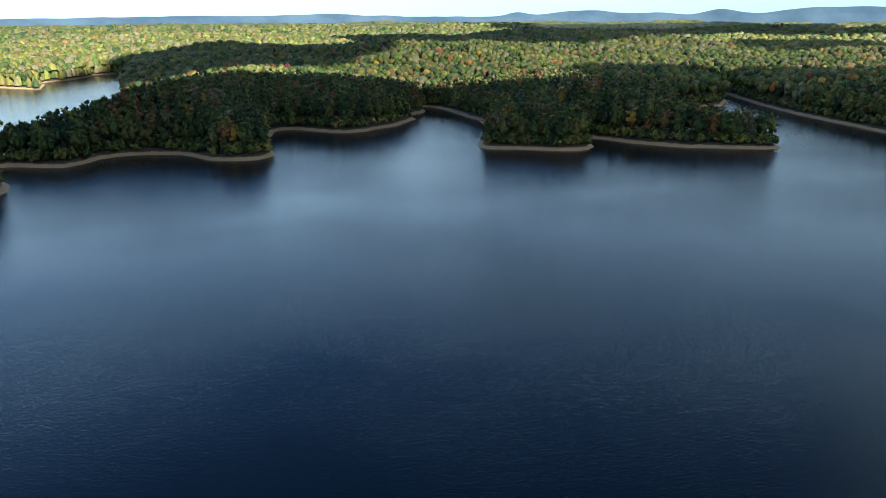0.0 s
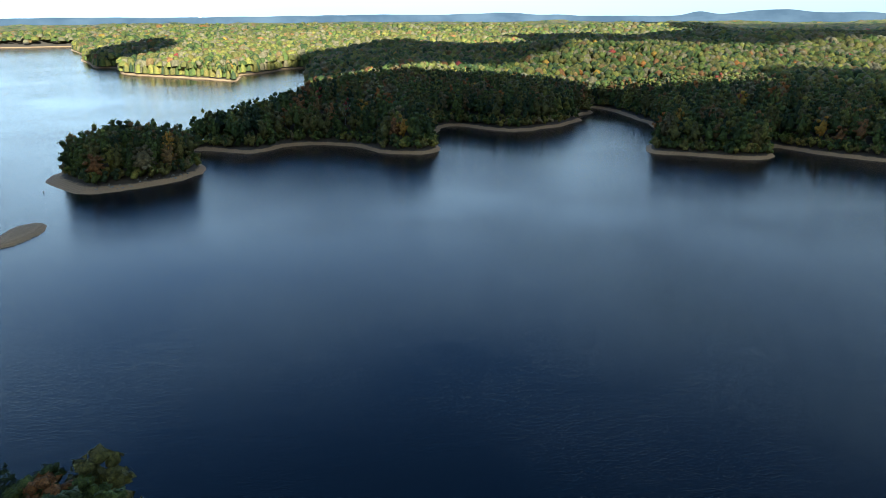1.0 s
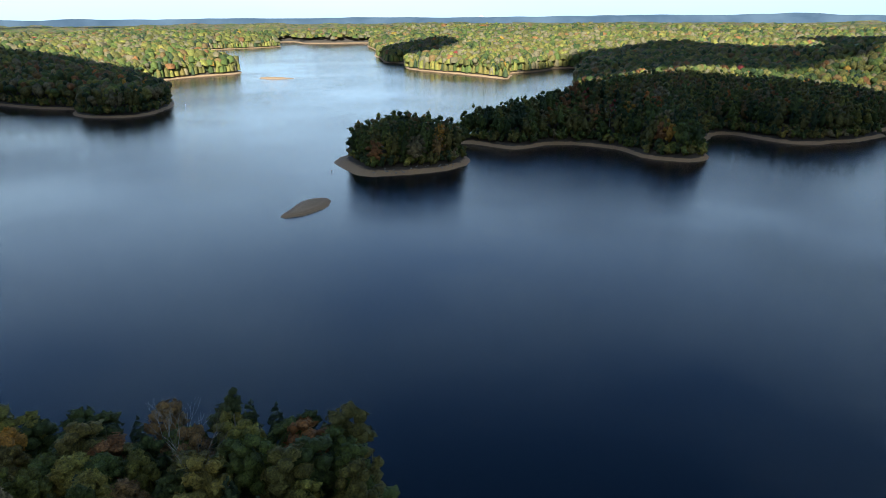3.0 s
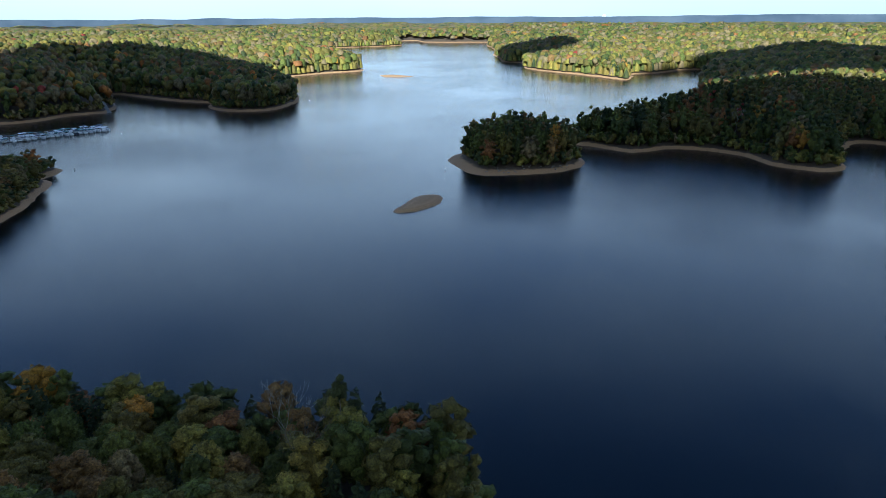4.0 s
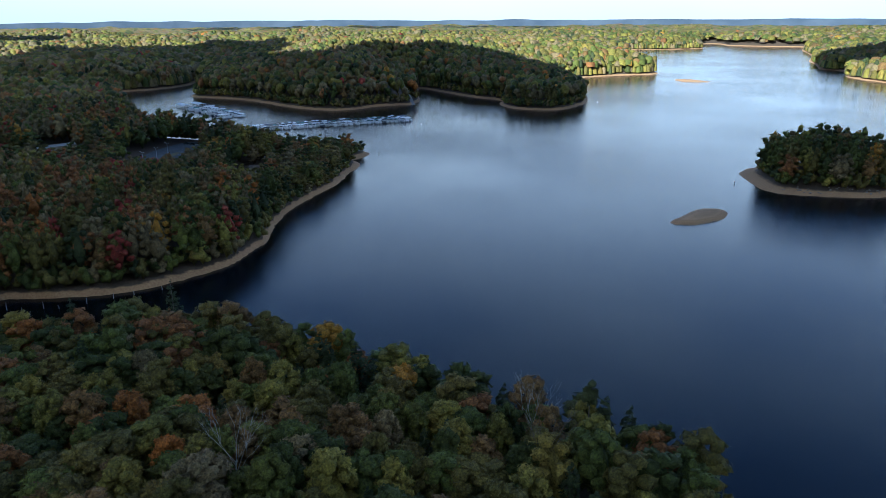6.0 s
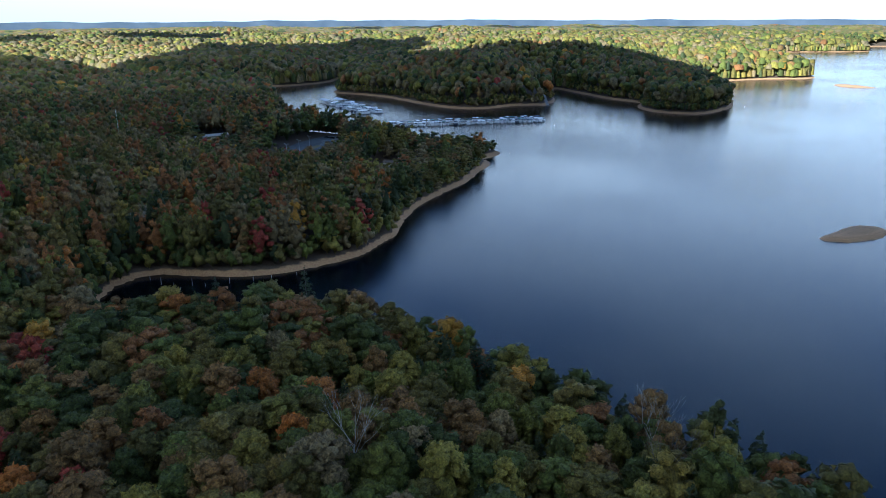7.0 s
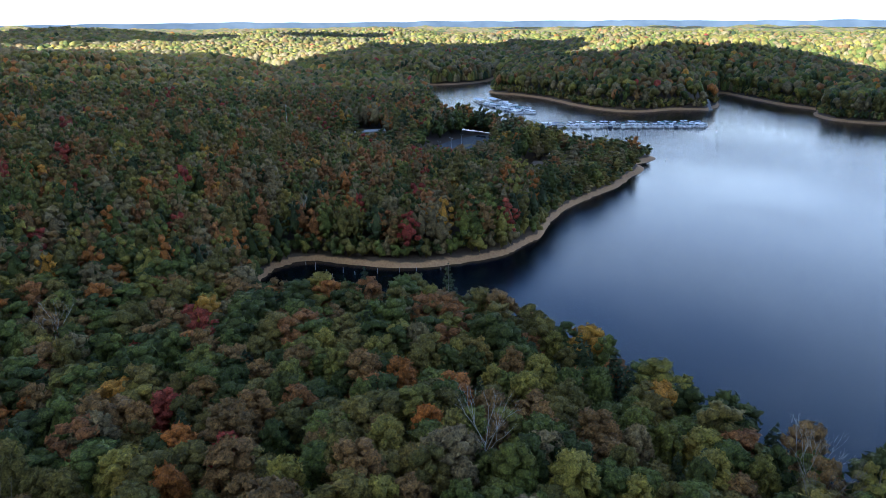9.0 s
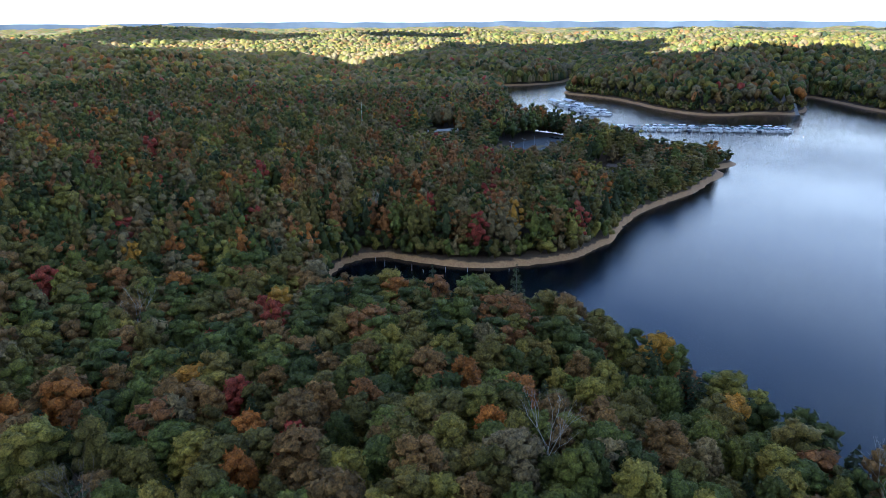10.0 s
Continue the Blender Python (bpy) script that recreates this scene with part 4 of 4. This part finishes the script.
def car(x, y, z, turn, paint, word):
    ob = tagged(new("car"), f"{word} car parked on the asphalt lot", "car", "parked cars")
    ob.matrix_basis = pose(x, y, z, 0, 0, turn)
    low = [[(a, -.88, .35), (a, .88, .35), (a, .90, t), (a, -.90, t)] for a, t in ((-2.2, .75), (-2.0, .92), (-.9, .98), (.9, .95), (1.9, .80), (2.2, .62))]
    part("body", loft(low), paint, ob)
    top = [[(a, -w, .95), (a, w, .95), (a, w * .86, t), (a, -w * .86, t)] for a, w, t in ((-1.6, .80, 1.0), (-1.0, .80, 1.42), (.1, .80, 1.45), (1.0, .80, .99))]
    part("cabin", loft(top), DARK_GLASS, ob, "dark glazed cabin")
    for wx in (-1.35, 1.35):
        for wy in (-.8, .8):
            bm = bmesh.new()
            stem(bm, (wx, wy - .1, .32), (wx, wy + .1, .32), .32, .32, 12)
            part("wheel", bm, RUBBER, ob)
    return ob


def build_car_park():
    edge = smooth_loop([(-486, 6), (-510, -6), (-535, 2), (-562, 14), (-588, 38), (-576, 46), (-552, 42), (-530, 44), (-505, 34), (-488, 22)], 4)
    bm = bmesh.new()
    rims = [[bm.verts.new((x, y, z)) for x, y in edge] for z in (4.6, 5.12)]
    for i in range(len(edge)):
        j = (i + 1) % len(edge)
        bm.faces.new((rims[0][i], rims[0][j], rims[1][j], rims[1][i]))
    bm.faces.new(rims[1])
    bmesh.ops.recalc_face_normals(bm, faces=bm.faces)
    me = bpy.data.meshes.new("road")
    bm.to_mesh(me)
    bm.free()
    me.materials.append(ASPHALT)
    tagged(new("road", me), "grey asphalt car park in a forest clearing", "car park", kind="structure")
    for i in range(14):
        q = Vector((-508, 24)).lerp(Vector((-566, 34)), i / 13)
        me = bpy.data.meshes.new("parking_line")
        bm = boxed((-.06, .06, -2.4, 2.4, 0, .012))
        bm.to_mesh(me)
        bm.free()
        me.materials.append(LINE)
        ob = new("parking_line", me)
        ob.matrix_basis = pose(q.x, q.y, 5.124, 0, 0, -10)
        tagged(ob, "white painted bay line on the asphalt", "road marking", "bay lines", "structure")
    # a planted island in the middle
    bm = bmesh.new()
    made = bmesh.ops.create_cone(bm, segments=28, radius1=1, radius2=.92, depth=.3, cap_ends=True)["verts"]
    for v in made:
        v.co = Vector((v.co.x * 17, v.co.y * 3.2, v.co.z + 5.2))
    me = bpy.data.meshes.new("traffic_island")
    bm.to_mesh(me)
    bm.free()
    me.materials.append(plain("dry_grass", (0.17, 0.14, 0.07), 0.95, 0.0, 1.0, 0.35))
    ob = new("traffic_island", me)
    ob.matrix_basis = pose(-530, 20, 0, 0, 0, -28)
    tagged(ob, "long kerbed island of dry grass in the car park", "traffic island")
    parking_lamp(-513, 12, 5.1, 30)
    parking_lamp(-529, 20, 5.1, 30)
    parking_lamp(-499, 3, 5.1, 30)
    car(-535, 2, 5.12, 20, RED_PAINT, "small red")
    car(-577, 36, 5.12, 50, BLACK_PAINT, "black")
    car(-573, 40, 5.12, 50, BLACK_PAINT, "dark")
    car(-569, 44, 5.12, 50, SILVER_PAINT, "silver")


build_car_park()


def gable_house(name, x, y, z, turn, long, wide, high, ridge, wall, roof, label, category, doors=1, windows=2):
    ob = tagged(new(name), label, category)
    ob.matrix_basis = pose(x, y, z, 0, 0, turn)
    t = .2
    part("wall", boxed((-long / 2, long / 2, -wide / 2, -wide / 2 + t, -1, high)), wall, ob)
    part("wall", boxed((-long / 2, long / 2, wide / 2 - t, wide / 2, -1, high)), wall, ob)
    for s_ in (-1, 1):
        a, b = sorted((s_ * (long / 2), s_ * (long / 2 - t)))
        prof = [(-wide / 2 + t, -1), (wide / 2 - t, -1), (wide / 2 - t, high), (0, ridge - .25), (-wide / 2 + t, high)]
        part("gable", loft([[(a, q, w) for q, w in prof], [(b, q, w) for q, w in prof]]), wall, ob)
        v = [(-long / 2 - .5, 0, ridge), (long / 2 + .5, 0, ridge), (long / 2 + .5, s_ * (wide / 2 + .6), high - .1), (-long / 2 - .5, s_ * (wide / 2 + .6), high - .1)]
        part("roof_slope", loft([v, [(q[0], q[1], q[2] + .16) for q in v]]), roof, ob)
    for i in range(doors):
        dx = -long / 4 + i * long / 2
        part("door", boxed((dx - .5, dx + .5, wide / 2, wide / 2 + .06, 0, 2.1)), SHINGLE, ob)
    for i in range(windows):
        dx = long * ((i + .5) / windows - .5) + 1.2
        w = part("window", boxed((dx - .5, dx + .5, wide / 2, wide / 2 + .04, 1.0, 1.9)), DARK_GLASS, ob)
        part("frame", boxed((dx - .58, dx + .58, wide / 2 + .005, wide / 2 + .07, .92, 1.0), (dx - .58, dx + .58, wide / 2 + .005, wide / 2 + .07, 1.9, 1.98)), WHITE, w)
    return ob


gable_house("storage_shed", -566, -52, 10.0, 112, 26, 9, 2.6, 3.5, BLOCK, SHED_ROOF, "long shed with a weathered grey metal roof in the forest", "shed", 2, 4)
gable_house("restroom_hut", -446, 67, 7.0, 60, 7, 5, 2.6, 3.8, BLOCK, SHINGLE, "small tan block hut with a brown roof", "hut", 2, 1)
parking_lamp(-441, 72, 7.0, 0, 1)
pad = bmesh.new()
bmesh.ops.create_cone(pad, segments=24, radius1=9.5, radius2=9.4, depth=.3, cap_ends=True)
pad_me = bpy.data.meshes.new("pavement")
pad.to_mesh(pad_me)
pad.free()
pad_me.materials.append(ASPHALT)
pad_ob = tagged(new("pavement", pad_me), "small round turning place of worn asphalt", "pavement", kind="structure")
pad_ob.location = (-438, 60, 7.03)


# ---- boat ramp on the far shore ----
def build_ramp():
    a, b = Vector((-772, 299)), Vector((-872, 322))
    side = Vector((-(b - a).y, (b - a).x)).normalized() * 3.6
    rings = []
    for i in range(26):
        q = a.lerp(b, i / 25)
        z = max(at_ground(q.x, q.y), -0.4) + .08
        l_, r_ = q - side, q + side
        rings.append([(l_.x, l_.y, z), (r_.x, r_.y, z), (r_.x, r_.y, z - 1.2), (l_.x, l_.y, z - 1.2)])
    me = bpy.data.meshes.new("boat_ramp")
    bm = loft(rings)
    bm.to_mesh(me)
    bm.free()
    me.materials.append(CONCRETE)
    tagged(new("boat_ramp", me), "pale concrete boat ramp down into the lake", "boat ramp", kind="structure")


build_ramp()


# ---- a thin mast over the trees ----
def build_mast():
    ob = tagged(new("radio_mast"), "thin grey lattice radio mast above the forest", "mast")
    ob.matrix_basis = pose(-482, -100, at_ground(-482, -100))
    top = 44 - at_ground(-482, -100)
    for k in range(3):
        t = k * 2.094
        bm = bmesh.new()
        stem(bm, (math.cos(t) * .5, math.sin(t) * .5, -.5), (math.cos(t) * .12, math.sin(t) * .12, top), .035, .025, 5)
        part("leg", bm, GALV, ob)
    for i in range(14):
        z0, z1 = top * i / 14, top * (i + 1) / 14
        t0, t1 = i * 2.094, (i + 1) * 2.094
        r0, r1 = .5 - .38 * i / 14, .5 - .38 * (i + 1) / 14
        bm = bmesh.new()
        stem(bm, (math.cos(t0) * r0, math.sin(t0) * r0, z0), (math.cos(t1) * r1, math.sin(t1) * r1, z1), .03, .03, 4)
        part("brace", bm, GALV, ob)


build_mast()


# ---- bare and lone trees, drowned stumps, buoys, rocks ----
def bare_tree(x, y, tall, seed, bark, label):
    r = random.Random(seed)
    ob = tagged(new("bare_tree"), label, "tree", "bare trees")
    ob.matrix_basis = pose(x, y, at_ground(x, y), 0, 0, r.uniform(0, 360))
    bm = bmesh.new()
    stem(bm, (0, 0, -1), (.1, .1, tall * .62), .2, .09, 7)
    part("trunk", bm, bark, ob)
    for k in range(6):
        t = k * 1.05 + r.uniform(-.3, .3)
        z = tall * (.46 + .03 * k)
        bm = bmesh.new()
        branching(bm, (.08, .08, z), (math.cos(t) * .55, math.sin(t) * .55, 1), tall * .19, .055, 3, r, .5)
        part("limb", bm, bark, ob)


for bx, by, bh, pale in ((-108, 67, 25, True), (-96, 63, 23, False), (-87, -66, 22, False), (-170, -100, 23, True), (-334, -150, 24, True), (-103, 8, 23, True), (-300, -60, 22, True),
                         (-262, -92, 22, False), (-205, 530, 24, True), (-90, 668, 23, True), (-470, 105, 22, True)):
    bare_tree(bx, by, bh, int(-bx), PALE_BARK if pale else BARK, "leafless tree with pale bare branches" if pale else "leafless grey-brown tree with fine branches")


def lone_pine(x, y, top, seed, wide=3.0, low=.62):
    z = at_ground(x, y)
    ob = tagged(new("pine_tree"), "tall dark pine standing above the other trees", "tree", "lone pines")
    ob.matrix_basis = pose(x, y, z)
    tall = top - z
    bm = bmesh.new()
    stem(bm, (0, 0, -1), (0, 0, tall * .97), .28, .05, 8)
    part("trunk", bm, BARK, ob)
    v, f = conifer(seed, 11, 60, .8, wide, tall * .42, tall) if low < .7 else lobed(seed, 9, FINE_BALL, 30, .6, wide, tall * (1 - low) * .8, tall, 1.6)
    c = new("crown", mesh_from("crown", v, f, [LEAF["pine"]]))
    c.parent = ob


lone_pine(-103, 77, 30.5, 71, 1.5, .84)
lone_pine(-203, -22, 27, 72)
lone_pine(-212, 4, 25, 73)


for i, (sx, sy, sh) in enumerate(((-282, -55, 2.2), (-276, -50, 3.2), (-273, -45, 1.6), (-272, -38, 2.8), (-270, -33, 1.4), (-271, -24, 2.4), (-272, -15, 2.6), (-273, -8, 1.8), (-268, -42, 1.2), (-274, 2, 1.5))):
    r_ = random.Random(i)
    bm = bmesh.new()
    stem(bm, (0, 0, -2.5), (.1, .05, sh * .6), .17, .12, 7)
    stem(bm, (.1, .05, sh * .6), (.1 + r_.uniform(-.3, .3), r_.uniform(-.3, .3), sh), .12, .04, 6)
    me = bpy.data.meshes.new("drowned_trunk")
    bm.to_mesh(me)
    bm.free()
    me.materials.append(PALE_BARK)
    ob = new("drowned_trunk", me)
    ob.location = (sx, sy, 0)
    tagged(ob, "grey drowned tree trunk standing in the shallow cove", "dead tree", "drowned trunks")

for bx, by in ((-626, 251), (-500, 166), (-318, 335), (-700, 505)):
    ob = tagged(new("buoy"), "small white marker buoy floating on the lake", "buoy", "marker buoys")
    ob.location = (bx, by, 0)
    bm = bmesh.new()
    stem(bm, (0, 0, -.5), (0, 0, .9), .28, .26, 10)
    part("float", bm, WHITE, ob)
    bm = bmesh.new()
    stem(bm, (0, 0, .9), (0, 0, 1.3), .26, .05, 10)
    part("cap", bm, plain("buoy_orange", (0.7, 0.2, 0.04), 0.5) if bx == -626 else bpy.data.materials["buoy_orange"], ob)


def build_rocks():
    r = random.Random(21)
    shapes = []
    for k in range(3):
        bm = bmesh.new()
        bmesh.ops.create_icosphere(bm, subdivisions=2, radius=1)
        for v in bm.verts:
            v.co *= 1 + .35 * noise.noise(v.co * 1.4 + Vector((k * 9, 0, 0)))
            v.co.z *= .6
        me = bpy.data.meshes.new("rock")
        bm.to_mesh(me)
        bm.free()
        me.materials.append(ROCK)
        shapes.append(me)
    for k in range(46):
        a = r.uniform(0, 1)
        x, y = -288 + 30 * a + r.uniform(-5, 5), 345 + 44 * a + r.uniform(-5, 5)
        d = float(landward(np.array([x]), np.array([y]))[0])
        if not 2 < d < 13:
            continue
        ob = new("rock", shapes[k % 3])
        q = r.uniform(.25, .8)
        ob.matrix_basis = pose(x, y, at_ground(x, y) + .1 * q, 0, 0, r.uniform(0, 360)) @ Matrix.Diagonal((q, q * r.uniform(.7, 1.3), q, 1))
        tagged(ob, "weathered grey-brown rock on the islet shore", "rock", "shore rocks")


build_rocks()


# ---- a white water tower on the horizon ----
def build_water_tower():
    t = radians(31.4)
    ob = tagged(new("water_tower"), "white water tower on the far horizon ridge", "water tower")
    ob.location = (-math.sin(t) * 4952, math.cos(t) * 4952, 12)
    bm = bmesh.new()
    bmesh.ops.create_uvsphere(bm, u_segments=20, v_segments=12, radius=14)
    for v in bm.verts:
        v.co = Vector((v.co.x, v.co.y, v.co.z * .72 + 50))
    part("tank", bm, WHITE, ob)
    bm = bmesh.new()
    stem(bm, (0, 0, 0), (0, 0, 44), 5.5, 3.8, 14)
    part("pedestal", bm, WHITE, ob)


build_water_tower()
